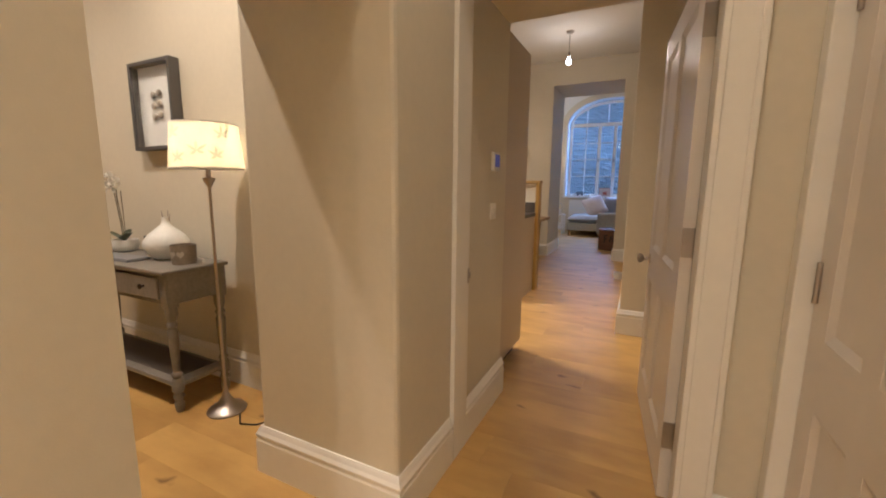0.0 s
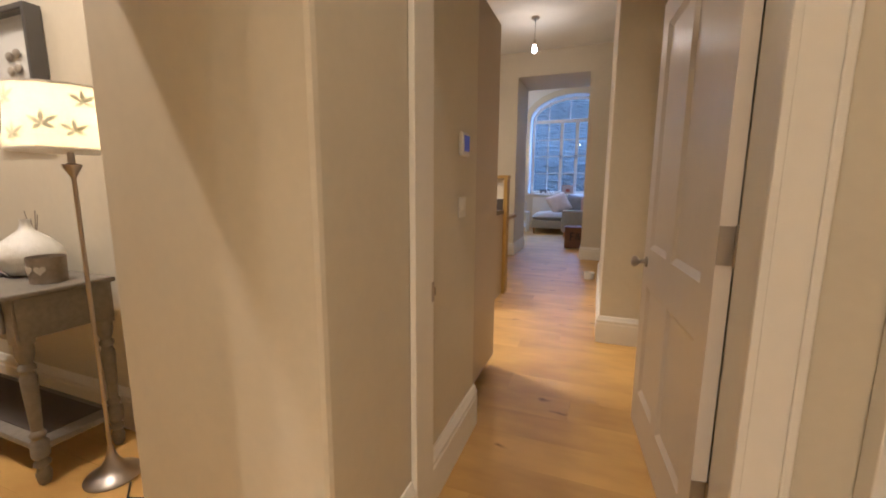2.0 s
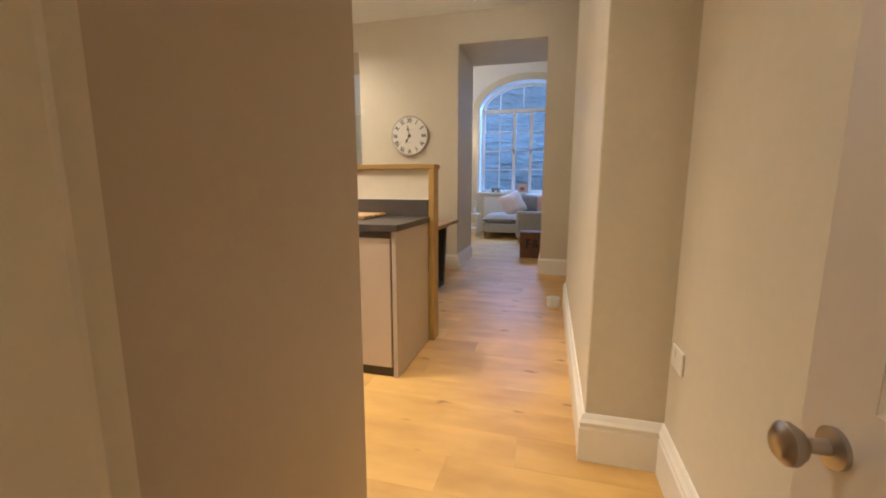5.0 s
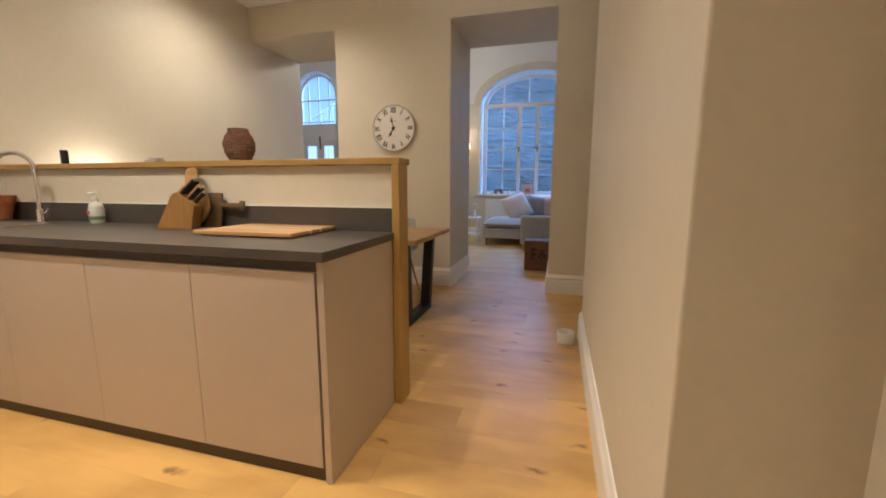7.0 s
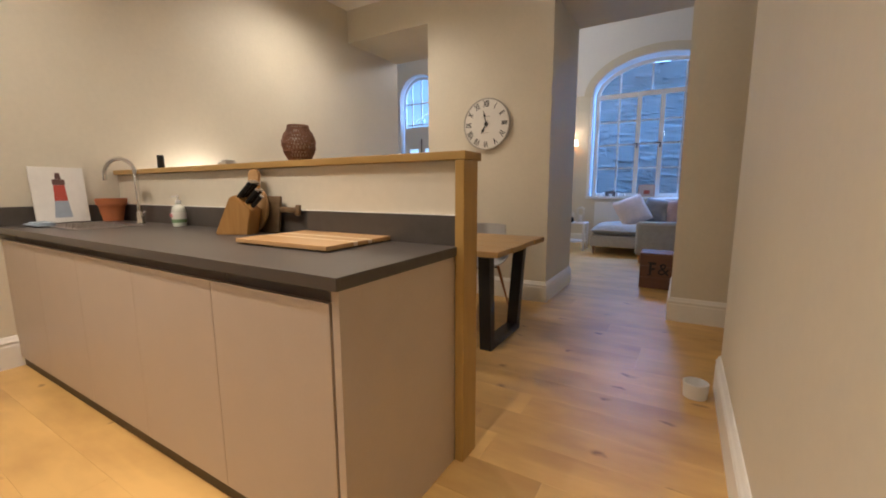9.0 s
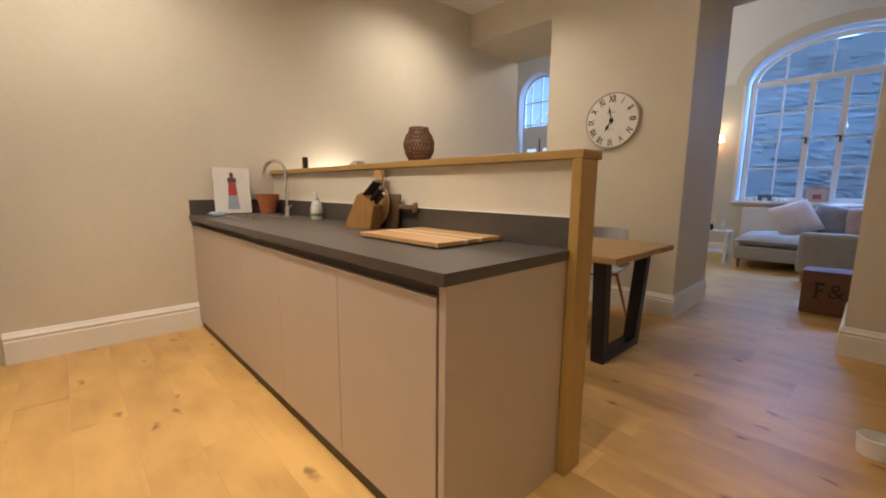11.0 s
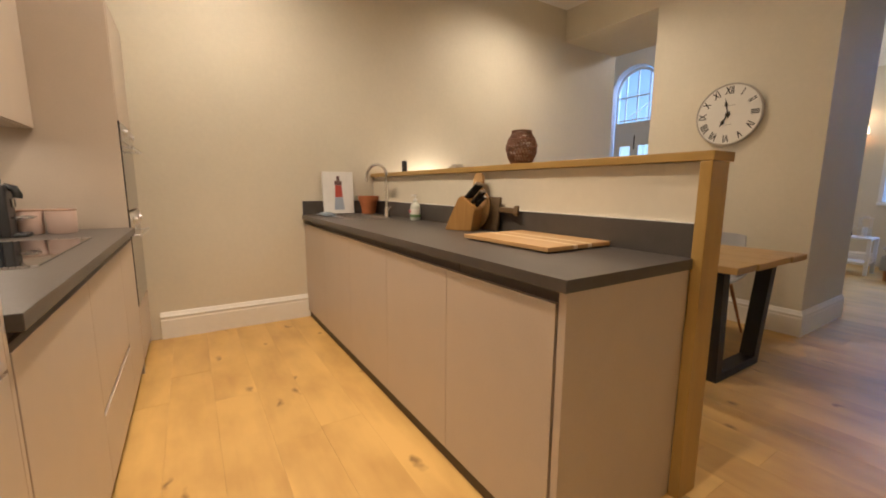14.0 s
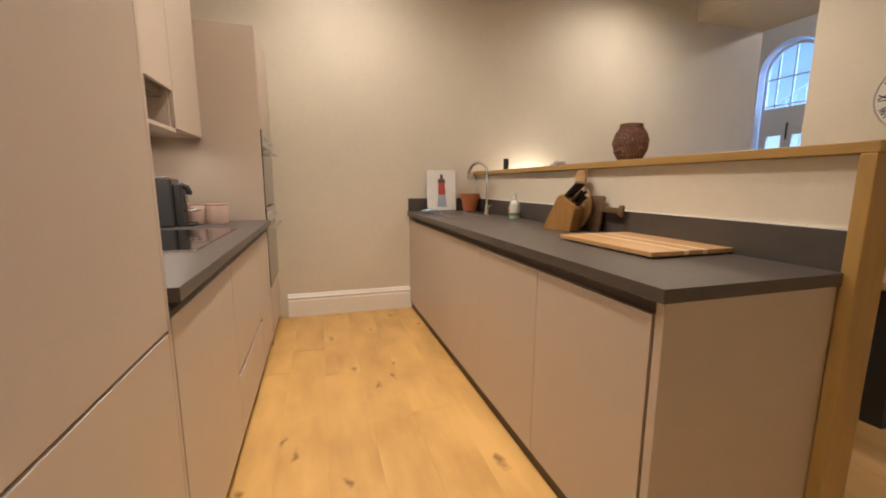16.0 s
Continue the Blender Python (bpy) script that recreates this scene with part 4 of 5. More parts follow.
art = thing("lighthouse_canvas", (-4.035, 4.445, TOP + 0.008), "white canvas print of a red lighthouse leaning on the wall", "picture")
art.matrix_basis = pose(-4.0, 4.445, TOP + 0.008, 0, -6, 0)
part("canvas", boxes((-0.012, 0.006, -0.145, 0.145, 0, 0.385), bevel=0.003), mat("canvas", (0.74, 0.72, 0.68), 0.8, bump=0.2, bump_scale=300), art)
RED, BLU, DRK = mat("print_red", (0.42, 0.07, 0.045), 0.7, spread=0.1), mat("print_blue", (0.35, 0.40, 0.48), 0.7, spread=0.1), mat("print_dark", (0.13, 0.07, 0.06), 0.7, spread=0.1)


def taper(bm, w0, w1, z0, z1):
    a = [bm.verts.new((x, y, z)) for x in (0.0062, 0.0085) for y, z in ((-w0, z0), (w0, z0), (w1, z1), (-w1, z1))]
    for f in ((0, 1, 2, 3), (4, 5, 6, 7), (0, 1, 5, 4), (1, 2, 6, 5), (2, 3, 7, 6), (3, 0, 4, 7)):
        bm.faces.new([a[i] for i in f])
    return bm


part("tower_base", taper(bmesh.new(), 0.048, 0.036, 0.035, 0.15), BLU, art, "blue-grey painted tower base")
part("tower", taper(bmesh.new(), 0.036, 0.030, 0.151, 0.26), RED, art, "red painted tower")
t2 = taper(bmesh.new(), 0.034, 0.034, 0.261, 0.30)
taper(t2, 0.016, 0.012, 0.301, 0.345)
part("lantern", t2, DRK, art, "dark painted lantern")
pot = thing("terracotta_pot", (-3.92, 4.70, TOP + 0.0065), "terracotta flower pot beside the sink", "flower pot")
bm = bmesh.new()
lathe(bm, [(0.060, 0), (0.082, 0.115), (0.092, 0.117), (0.097, 0.165), (0.089, 0.165), (0.077, 0.12), (0.055, 0.01), (0.0001, 0.01)], segs=36)
part("pot", bm, mat("terracotta", (0.43, 0.15, 0.05), 0.8, grain=0.05, spread=0.1, bump=0.15), pot, smooth=40)
soap = thing("soap_bottle", (-3.05, 4.735, TOP), "clear pump soap bottle with a green and pink label", "soap bottle")
bm = bmesh.new()
lathe(bm, [(0.036, 0), (0.040, 0.004), (0.041, 0.10), (0.034, 0.125), (0.016, 0.138), (0.015, 0.150)], segs=28)
part("bottle", bm, mat("soap_body", (0.62, 0.64, 0.56), 0.2, coat=0.4), soap, smooth=40)
bm = bmesh.new()
lathe(bm, [(0.0415, 0.022), (0.0420, 0.024), (0.0420, 0.088), (0.0415, 0.090)], segs=28)
part("label", bm, mat("soap_label", (0.70, 0.68, 0.62), 0.5), soap, smooth=40)
bm = bmesh.new()
lathe(bm, [(0.0425, 0.024), (0.0428, 0.026), (0.0428, 0.045), (0.0425, 0.046)], segs=28)
part("label_band", bm, mat("soap_green", (0.16, 0.26, 0.12), 0.5), soap, smooth=40)
part("label_mark", boxes((-0.020, 0.006, -0.046, -0.042, 0.060, 0.082), bevel=0.001), mat("soap_pink", (0.55, 0.16, 0.18), 0.5), soap)
bm = bmesh.new()
lathe(bm, [(0.016, 0.150), (0.016, 0.165), (0.005, 0.168), (0.005, 0.185), (0.011, 0.187), (0.011, 0.197)], segs=18)
tube(bm, [(0, 0, 0.192), (-0.03, -0.02, 0.190)], 0.005, 8)
part("pump", bm, WHITE, soap, smooth=40)
sp = thing("dish_cloth", (-3.83, 4.27, TOP + 0.0065), "folded blue and white dish cloth on the sink edge", "cloth")
bm = bmesh.new()
box(bm, -0.12, 0.12, -0.05, 0.05, 0, 0.012, bevel=0.005)
box(bm, -0.06, 0.11, -0.04, 0.045, 0.012, 0.024, bevel=0.005)
part("cloth", bm, mat("cloth_blue", (0.34, 0.40, 0.48), 0.95, grain=0.25, scale=35, spread=0.2, bump=0.5), sp, smooth=50)

kb = thing("knife_block", (-2.36, 4.66, TOP), "slanted wooden knife block holding black-handled knives", "knife block")
kb.matrix_basis = pose(-2.25, 4.650, TOP, 0, 0, 22)
bm = bmesh.new()
side = [(-0.120, 0), (0.062, 0), (0.085, 0.130), (0.002, 0.205), (-0.030, 0.192), (-0.120, 0.012)]
a = [bm.verts.new((x, -0.05, z)) for x, z in side]
b = [bm.verts.new((x, 0.05, z)) for x, z in side]
bm.faces.new(a)
bm.faces.new(b[::-1])
for i in range(len(side)):
    j = (i + 1) % len(side)
    bm.faces.new((a[i], b[i], b[j], a[j]))
bmesh.ops.bevel(bm, geom=list(bm.edges), offset=0.004, segments=2, affect="EDGES")
KBW = wood("block_wood", (0.42, 0.235, 0.06), (0.28, 0.145, 0.035), "z", 1.6, 0.35)
part("block", bm, KBW, kb, smooth=35)
for k, (y, u, s) in enumerate(((-0.030, 0.02, 1.0), (0.0, 0.02, 1.0), (0.030, 0.02, 0.95), (-0.015, 0.55, 0.85), (0.018, 0.55, 0.85), (0.0, 0.9, 0.7))):
    p0 = Vector((0.010 + 0.064 * u, y, 0.196 - 0.056 * u))
    way = Vector((0.72, 0, 0.72)).normalized()
    bm = bmesh.new()
    tube(bm, [p0 - way * 0.01, p0 + way * 0.03 * s, p0 + way * 0.07 * s, p0 + way * 0.105 * s], 0.0105, 10, 0.0115)
    kn = part("knife_handle", bm, BLACK, kb, "black knife handle", smooth=50)
    bm = bmesh.new()
    tube(bm, [p0 + way * 0.105 * s, p0 + way * 0.114 * s], 0.0118, 10)
    part("end_cap", bm, STEEL, kn, "bright steel cap", smooth=50)
rb = thing("round_board", (-2.17, 4.77, TOP), "round wooden board leaning on the upstand", "chopping board")
rb.matrix_basis = pose(-2.29, 4.735, TOP, -6, 0, 0)
bm = bmesh.new()
lathe(bm, [(0.122, -0.009), (0.127, -0.006), (0.127, 0.006), (0.122, 0.009)], segs=48)
for vv in bm.verts:
    vv.co = (vv.co.x, vv.co.z, vv.co.y + 0.128)
box(bm, -0.046, 0.046, -0.0085, 0.0085, 0.22, 0.30, bevel=0.003)
cap = [(0.046 * math.cos(math.pi * i / 12), 0.30 + 0.046 * math.sin(math.pi * i / 12)) for i in range(13)]
ca = [bm.verts.new((x, -0.0085, z)) for x, z in cap]
cz = [bm.verts.new((x, 0.0085, z)) for x, z in cap]
bm.faces.new(ca)
bm.faces.new(cz[::-1])
for i in range(13):
    bm.faces.new((ca[i], cz[i], cz[(i + 1) % 13], ca[(i + 1) % 13]))
part("board", bm, wood("board_pale", (0.46, 0.29, 0.11), (0.33, 0.19, 0.065), "z", 1.4, 0.5), rb, smooth=40)
pb = thing("paddle_board", (-2.1, 4.73, TOP), "dark-edged wooden paddle board with a handle leaning on its side", "chopping board")
pb.matrix_basis = pose(-2.165, 4.763, TOP, -7, 0, 0)
bm = bmesh.new()
box(bm, -0.12, 0.065, -0.010, 0.010, 0.0, 0.20, bevel=0.009)
box(bm, 0.06, 0.195, -0.008, 0.008, 0.112, 0.142, bevel=0.006)
box(bm, 0.185, 0.220, -0.009, 0.009, 0.098, 0.156, bevel=0.008)
part("board", bm, wood("board_olive", (0.15, 0.095, 0.04), (0.06, 0.035, 0.018), "x", 1.4, 0.45), pb, smooth=40)
cb = thing("chopping_board", (-1.69, 4.60, TOP), "large striped wooden chopping board lying on the worktop", "chopping board")
cb.matrix_basis = pose(-1.650, 4.600, TOP, 0, 0, 1)
strip = [(-0.195, -0.045, "a"), (-0.0445, -0.0205, "b"), (-0.020, 0.045, "a"), (0.0455, 0.0695, "b"), (0.070, 0.195, "a")]
WA = wood("strip_amber", (0.54, 0.345, 0.145), (0.42, 0.245, 0.09), "x", 1.5, 0.4)
WB = wood("strip_maple", (0.80, 0.68, 0.47), (0.70, 0.56, 0.36), "x", 1.5, 0.4)
for y0, y1, w in strip:
    part("stave", boxes((-0.272, 0.272, y0, y1, 0.006, 0.024), bevel=0.002), WA if w == "a" else WB, cb)
for x in (-0.25, 0.23):
    part("foot", boxes((x, x + 0.02, -0.17, 0.17, 0, 0.006)), BLACK, cb)

# on the capping
bk = thing("wicker_lantern", (-2.02, 4.855, 1.332), "brown woven wicker lantern basket on the oak capping", "basket")
bk.scale = (0.92, 0.92, 0.88)
WICK = mat("wicker", (0.21, 0.10, 0.055), 0.7, grain=0.2, scale=60, spread=0.2, bump=0.4)
prof = [(0.054, 0.0), (0.076, 0.035), (0.091, 0.080), (0.090, 0.120), (0.075, 0.160), (0.058, 0.182), (0.056, 0.205)]


def radius_at(z):
    for (ra, za), (rb_, zb) in zip(prof, prof[1:]):
        if za <= z <= zb:
            return ra + (rb_ - ra) * (z - za) / (zb - za)
    return prof[-1][0]


for d in (1, -1):
    bm = bmesh.new()
    for k in range(30):
        a0 = 2 * math.pi * k / 30
        tube(bm, [((radius_at(z) + 0.003 * d * math.sin(i * 2.1 + k)) * math.cos(a0 + d * i * 0.10), (radius_at(z) + 0.003 * d * math.sin(i * 2.1 + k)) * math.sin(a0 + d * i * 0.10), z) for i, z in enumerate([0.004 + 0.2 * j / 9 for j in range(10)])], 0.0032, 5)
    part("weave", bm, WICK, bk, smooth=60)
for z in (0.004, 0.055, 0.10, 0.15, 0.203):
    bm = bmesh.new()
    r = radius_at(z)
    tube(bm, [(r * math.cos(2 * math.pi * i / 36), r * math.sin(2 * math.pi * i / 36), z) for i in range(37)], 0.005, 6)
    part("hoop", bm, WICK, bk, smooth=60)
bm = bmesh.new()
lathe(bm, [(0.035, 0.0), (0.038, 0.004), (0.038, 0.10), (0.0001, 0.10)], segs=20)
part("candle", bm, mat("candle_wax", (0.62, 0.48, 0.34), 0.5), bk, smooth=40)
o = part("smart_speaker", lathe(bmesh.new(), [(0.019, 0), (0.022, 0.003), (0.022, 0.086), (0.019, 0.092), (0.0001, 0.093)], segs=24), BLACK, smooth=40)
o.matrix_basis = pose(-3.44, 4.84, 1.332)
tagged(o, "small black cylindrical speaker on the oak capping", "speaker")
o = part("router_box", boxes((-0.05, 0.04, -0.035, 0.035, 0, 0.016), (-0.02, 0.035, -0.03, 0.03, 0.016, 0.028), bevel=0.004), mat("grey_plastic", (0.42, 0.40, 0.37), 0.5))
o.matrix_basis = pose(-2.66, 4.85, 1.332)
tagged(o, "small flat grey plastic box on the oak capping", "device")
gl = thing("uplight", (-3.90, 5.42, 0), "small dark uplight standing behind the low partition", "uplight")
bm = bmesh.new()
lathe(bm, [(0.07, 0), (0.07, 0.01), (0.012, 0.02), (0.012, 1.02), (0.04, 1.04), (0.05, 1.10), (0.046, 1.10), (0.036, 1.05), (0.0001, 1.05)], segs=20)
part("stand", bm, BLACK, gl, smooth=40)

# on the hob worktop
cm = thing("coffee_machine", (-2.62, 2.55, TOP), "black and steel capsule coffee machine", "coffee machine")
cm.matrix_basis = pose(-3.08, 2.44, TOP, 0, 0, 0)
part("body", boxes((-0.075, 0.075, -0.13, 0.045, 0, 0.285), (-0.055, 0.055, 0.045, 0.085, 0.0, 0.255), (-0.05, 0.05, 0.085, 0.14, 0, 0.02), bevel=0.008), mat("machine_black", (0.025, 0.025, 0.027), 0.35, coat=0.2), cm)
part("side_panel", boxes((0.076, 0.079, -0.12, 0.035, 0.01, 0.275), bevel=0.001), mat("machine_grey", (0.045, 0.045, 0.048), 0.4), cm)
part("lid", boxes((-0.06, 0.06, -0.12, 0.01, 0.286, 0.298), bevel=0.004), STEEL, cm, "bright steel lid")
bm = bmesh.new()
tube(bm, [(0, 0.07, 0.245), (0, 0.105, 0.235), (0, 0.115, 0.205), (0, 0.112, 0.19)], 0.018, 10)
part("lever", bm, BLACK, cm, smooth=50)
bm = bmesh.new()
lathe(bm, [(0.010, 0.145), (0.012, 0.185)], at=(0, 0.094, 0), segs=14)
part("spout", bm, CHROME, cm, smooth=50)
bm = bmesh.new()
tube(bm, [(0.05 * math.cos(i * 0.3), 0.125 + 0.04 * math.sin(i * 0.3), 0.095) for i in range(22)], 0.006, 8)
part("cup_ring", bm, CHROME, cm, smooth=50)
CAN = mat("canister_pink", (0.68, 0.52, 0.44), 0.45, spread=0.04)
for x, y in ((-3.20, 2.545), (-3.20, 2.677)):
    c = thing("canister", (x, y, TOP), "pale pink lidded storage canister", "canister", "canisters by the hob")
    bm = bmesh.new()
    lathe(bm, [(0.056, 0), (0.061, 0.006), (0.063, 0.118)], segs=32)
    part("pot", bm, CAN, c, smooth=40)
    bm = bmesh.new()
    lathe(bm, [(0.0645, 0.1185), (0.0645, 0.125), (0.061, 0.128), (0.0001, 0.128)], segs=32)
    part("lid", bm, mat("lid_wood", (0.30, 0.19, 0.12), 0.5) if "lid_wood" not in bpy.data.materials else bpy.data.materials["lid_wood"], c, smooth=40)

# ---- dining ----
table = thing("dining_table", (0, 0, 0), "oak plank dining table with black steel trapezoid legs", "dining table")
TBL = wood("table_oak", (0.42, 0.27, 0.095), (0.30, 0.18, 0.055), "x", 1.2, 0.42, knots=True, vary=0.06)
for k in range(4):
    y0 = 5.79 + k * 0.2525
    part("plank", boxes((-3.25, -1.275 + 0.010 * (k % 2), y0 + 0.001, y0 + 0.2515, 0.727, 0.768), bevel=0.004), TBL, table)
part("bearer", boxes((-1.48, -1.38, 5.92, 6.68, 0.700, 0.726), (-3.1, -3.0, 5.92, 6.68, 0.700, 0.726)), BLACK, table)
for x in (-1.43, -3.05):
    bm = bmesh.new()
    pts = [(5.91, 0.70), (5.955, 0.0), (6.55, 0.0), (6.68, 0.70), (6.61, 0.70), (6.485, 0.055), (6.025, 0.055), (5.985, 0.70)]
    a = [bm.verts.new((x - 0.045, y, z)) for y, z in pts]
    b = [bm.verts.new((x + 0.045, y, z)) for y, z in pts]
    bm.faces.new(a)
    bm.faces.new(b[::-1])
    for i in range(len(pts)):
        j = (i + 1) % len(pts)
        bm.faces.new((a[i], b[i], b[j], a[j]))
    part("leg", bm, BLACK, table)

SHELL = mat("chair_shell", (0.40, 0.40, 0.41), 0.5, spread=0.03)
BEECH = wood("chair_leg_wood", (0.42, 0.20, 0.09), (0.30, 0.13, 0.05), "z", 1.5, 0.45)


def shell_chair(at, turn):
    """A moulded tub chair on splayed wooden legs; the back is to +y."""
    ob = thing("shell_chair", at, "pale grey moulded tub chair on splayed beech legs", "chair", "chairs round the table", turn)
    bm = bmesh.new()
    nu, nv = 16, 12
    grid = []
    for iv in range(nv + 1):
        v = iv / nv
        row = []
        for iu in range(nu + 1):
            u = iu / nu * 2 - 1
            if v < 0.55:
                q = v / 0.55
                y, z = -0.22 + 0.40 * q, 0.45 - 0.03 * math.sin(q * math.pi)
                z += 0.06 * abs(u) ** 3 * (0.5 + q)
                w = 0.235
            else:
                q = (v - 0.55) / 0.45
                y = 0.18 + 0.07 * math.sin(q * 1.5) - 0.14 * abs(u) ** 2.2
                z = 0.45 + 0.38 * q + 0.10 * abs(u) ** 3 * (1 - q)
                w = 0.235 - 0.03 * q
            row.append(bm.verts.new((u * w, y, z)))
        grid.append(row)
    for a, b in zip(grid, grid[1:]):
        for i in range(nu):
            bm.faces.new((a[i], a[i + 1], b[i + 1], b[i]))
    bmesh.ops.recalc_face_normals(bm, faces=bm.faces)
    bmesh.ops.solidify(bm, geom=list(bm.faces), thickness=0.009)
    part("shell", bm, SHELL, ob, smooth=50)
    for sx in (-1, 1):
        for sy in (-1, 1):
            bm = bmesh.new()
            tube(bm, [(sx * 0.13, sy * 0.11, 0.415), (sx * 0.215, sy * 0.20, 0.0)], 0.015, 10, 0.009)
            part("leg", bm, BEECH, ob, smooth=50)
    bm = bmesh.new()
    tube(bm, [(-0.13, -0.11, 0.405), (0.13, 0.11, 0.405)], 0.008, 8)
    tube(bm, [(-0.13, 0.11, 0.400), (0.13, -0.11, 0.400)], 0.008, 8)
    part("brace", bm, BLACK, ob, smooth=50)
    return ob


chair = shell_chair((-1.93, 6.94, 0), 0)
copy_thing(chair, pose(-2.70, 6.97, 0, 0, 0, 4))
copy_thing(chair, pose(-1.98, 5.80, 0, 0, 0, 178))
copy_thing(chair, pose(-2.72, 5.78, 0, 0, 0, 183))

# clock
clk = thing("wall_clock", (-2.115, NORTH0 - 0.002, 1.862), "large round white wall clock with black roman numerals", "clock")
RC = 0.268
CFACE = mat("clock_face", (0.76, 0.74, 0.68), 0.5, spread=0.03)
INK = mat("clock_ink", (0.02, 0.018, 0.016), 0.6)
bm = bmesh.new()
lathe(bm, [(RC - 0.004, 0.002), (RC, 0.006), (RC, 0.030), (RC - 0.004, 0.034), (RC - 0.010, 0.034), (RC - 0.012, 0.026), (0.0001, 0.026)], segs=72)
o = part("case", bm, mat("clock_rim", (0.46, 0.43, 0.38), 0.5, spread=0.1), clk, "thin grey rim", smooth=30)
o.matrix_basis = pose(0, 0, 0, 90, 0, 0)
bm = bmesh.new()
lathe(bm, [(RC - 0.013, 0.0265), (RC - 0.013, 0.0285), (0.0001, 0.0285)], segs=72)
dial = part("dial", bm, CFACE, clk, smooth=30)
dial.matrix_basis = pose(0, 0, 0, 90, 0, 0)


def lettering(text, size, material, parent, m, name="numeral"):
    """A word in the built-in font as a thin mesh under parent, centred on m."""
    c = bpy.data.curves.new("lettering", "FONT")
    c.body, c.size, c.extrude, c.align_x, c.align_y = text, size, 0.0006, "CENTER", "CENTER"
    c.resolution_u = 3
    c.offset = 0.0016 if name == "numeral" else 0.0
    tmp = bpy.data.objects.new("lettering", c)
    me = bpy.data.meshes.new_from_object(tmp)
    bpy.data.objects.remove(tmp)
    bpy.data.curves.remove(c)
    me.materials.append(material)
    ob = new(name, me)
    ob.parent = parent
    ob.matrix_basis = m
    return ob


for k, word in enumerate(("XII", "I", "II", "III", "IV", "V", "VI", "VII", "VIII", "IX", "X", "XI")):
    a = radians(30 * k)
    m = pose(0.205 * math.sin(a), -0.0295, 0.205 * math.cos(a), 90, 0, 0) @ pose(0, 0, 0, 0, 0, -30 * k) @ Matrix.Diagonal((0.80, 1.25, 1, 1))
    lettering(word, 0.070, INK, clk, m)
CGREY = mat("clock_grey", (0.35, 0.33, 0.30), 0.6)
part("maker_mark", boxes((-0.05, 0.05, -0.0300, -0.0288, 0.076, 0.081)), CGREY, clk)
part("dial_mark", boxes((-0.035, 0.035, -0.0300, -0.0288, -0.090, -0.086)), CGREY, clk)
for ang, ln, w, nm in ((-12, 0.15, 0.012, "minute_hand"), (209, 0.125, 0.016, "hour_hand")):
    bm = bmesh.new()
    ring = [(-w * 0.35, -0.03), (w * 0.35, -0.03), (w * 0.4, 0.4 * ln), (w, 0.62 * ln), (w * 0.3, 0.78 * ln), (0, ln), (-w * 0.3, 0.78 * ln), (-w, 0.62 * ln), (-w * 0.4, 0.4 * ln)]
    a = [bm.verts.new((x, -0.0335, z)) for x, z in ring]
    b = [bm.verts.new((x, -0.0318, z)) for x, z in ring]
    bm.faces.new(a)
    bm.faces.new(b[::-1])
    for i in range(len(ring)):
        j = (i + 1) % len(ring)
        bm.faces.new((a[i], b[i], b[j], a[j]))
    h = part(nm, bm, INK, clk, "black spade clock hand")
    h.matrix_basis = pose(0, -0.002 * (nm == "hour_hand"), 0, 0, ang, 0)
bm = bmesh.new()
lathe(bm, [(0.020, 0.028), (0.020, 0.037), (0.0001, 0.039)], segs=24)
o = part("hub", bm, INK, clk, smooth=40)
o.matrix_basis = pose(0, 0, 0, 90, 0, 0)

# bowl on the floor
bm = bmesh.new()
lathe(bm, [(0.066, 0), (0.078, 0.004), (0.086, 0.085), (0.082, 0.088), (0.074, 0.012), (0.0001, 0.010)], segs=40)
o = part("pet_bowl", bm, mat("bowl_white", (0.72, 0.70, 0.66), 0.35, spread=0.03), smooth=40)
o.matrix_basis = pose(-0.115, 5.95, 0) @ Matrix.Diagonal((0.76, 0.76, 1.05, 1))
tagged(o, "small white ceramic bowl on the floor by the wall", "bowl")

# ---- living room ----
def rod(bm, x0, x1, z0, z1, y0, y1):
    return box(bm, x0, x1, y0, y1, z0, z1)


WINP = mat("window_paint", (0.80, 0.80, 0.79), 0.4, spread=0.02)


def arch_ring(bm, cx, half, spring, rise, width, y0, y1):
    """The curved head of a frame."""
    outer, inner = arch_points(cx, half, spring, rise), arch_points(cx, half - width, spring, rise - width)
    rings = []
    for (xo, zo), (xi, zi) in zip(outer, inner):
        rings.append([bm.verts.new((xo, y0, zo)), bm.verts.new((xo, y1, zo)), bm.verts.new((xi, y1, zi)), bm.verts.new((xi, y0, zi))])
    for a, b in zip(rings, rings[1:]):
        for i in range(4):
            bm.faces.new((a[i], a[(i + 1) % 4], b[(i + 1) % 4], b[i]))
    bm.faces.new(rings[0])
    bm.faces.new(rings[-1][::-1])
    return bm


def arch_z(cx, half, spring, rise, x):
    q = max(0.0, 1 - ((x - cx) / half) ** 2)
    return spring + rise * math.sqrt(q)


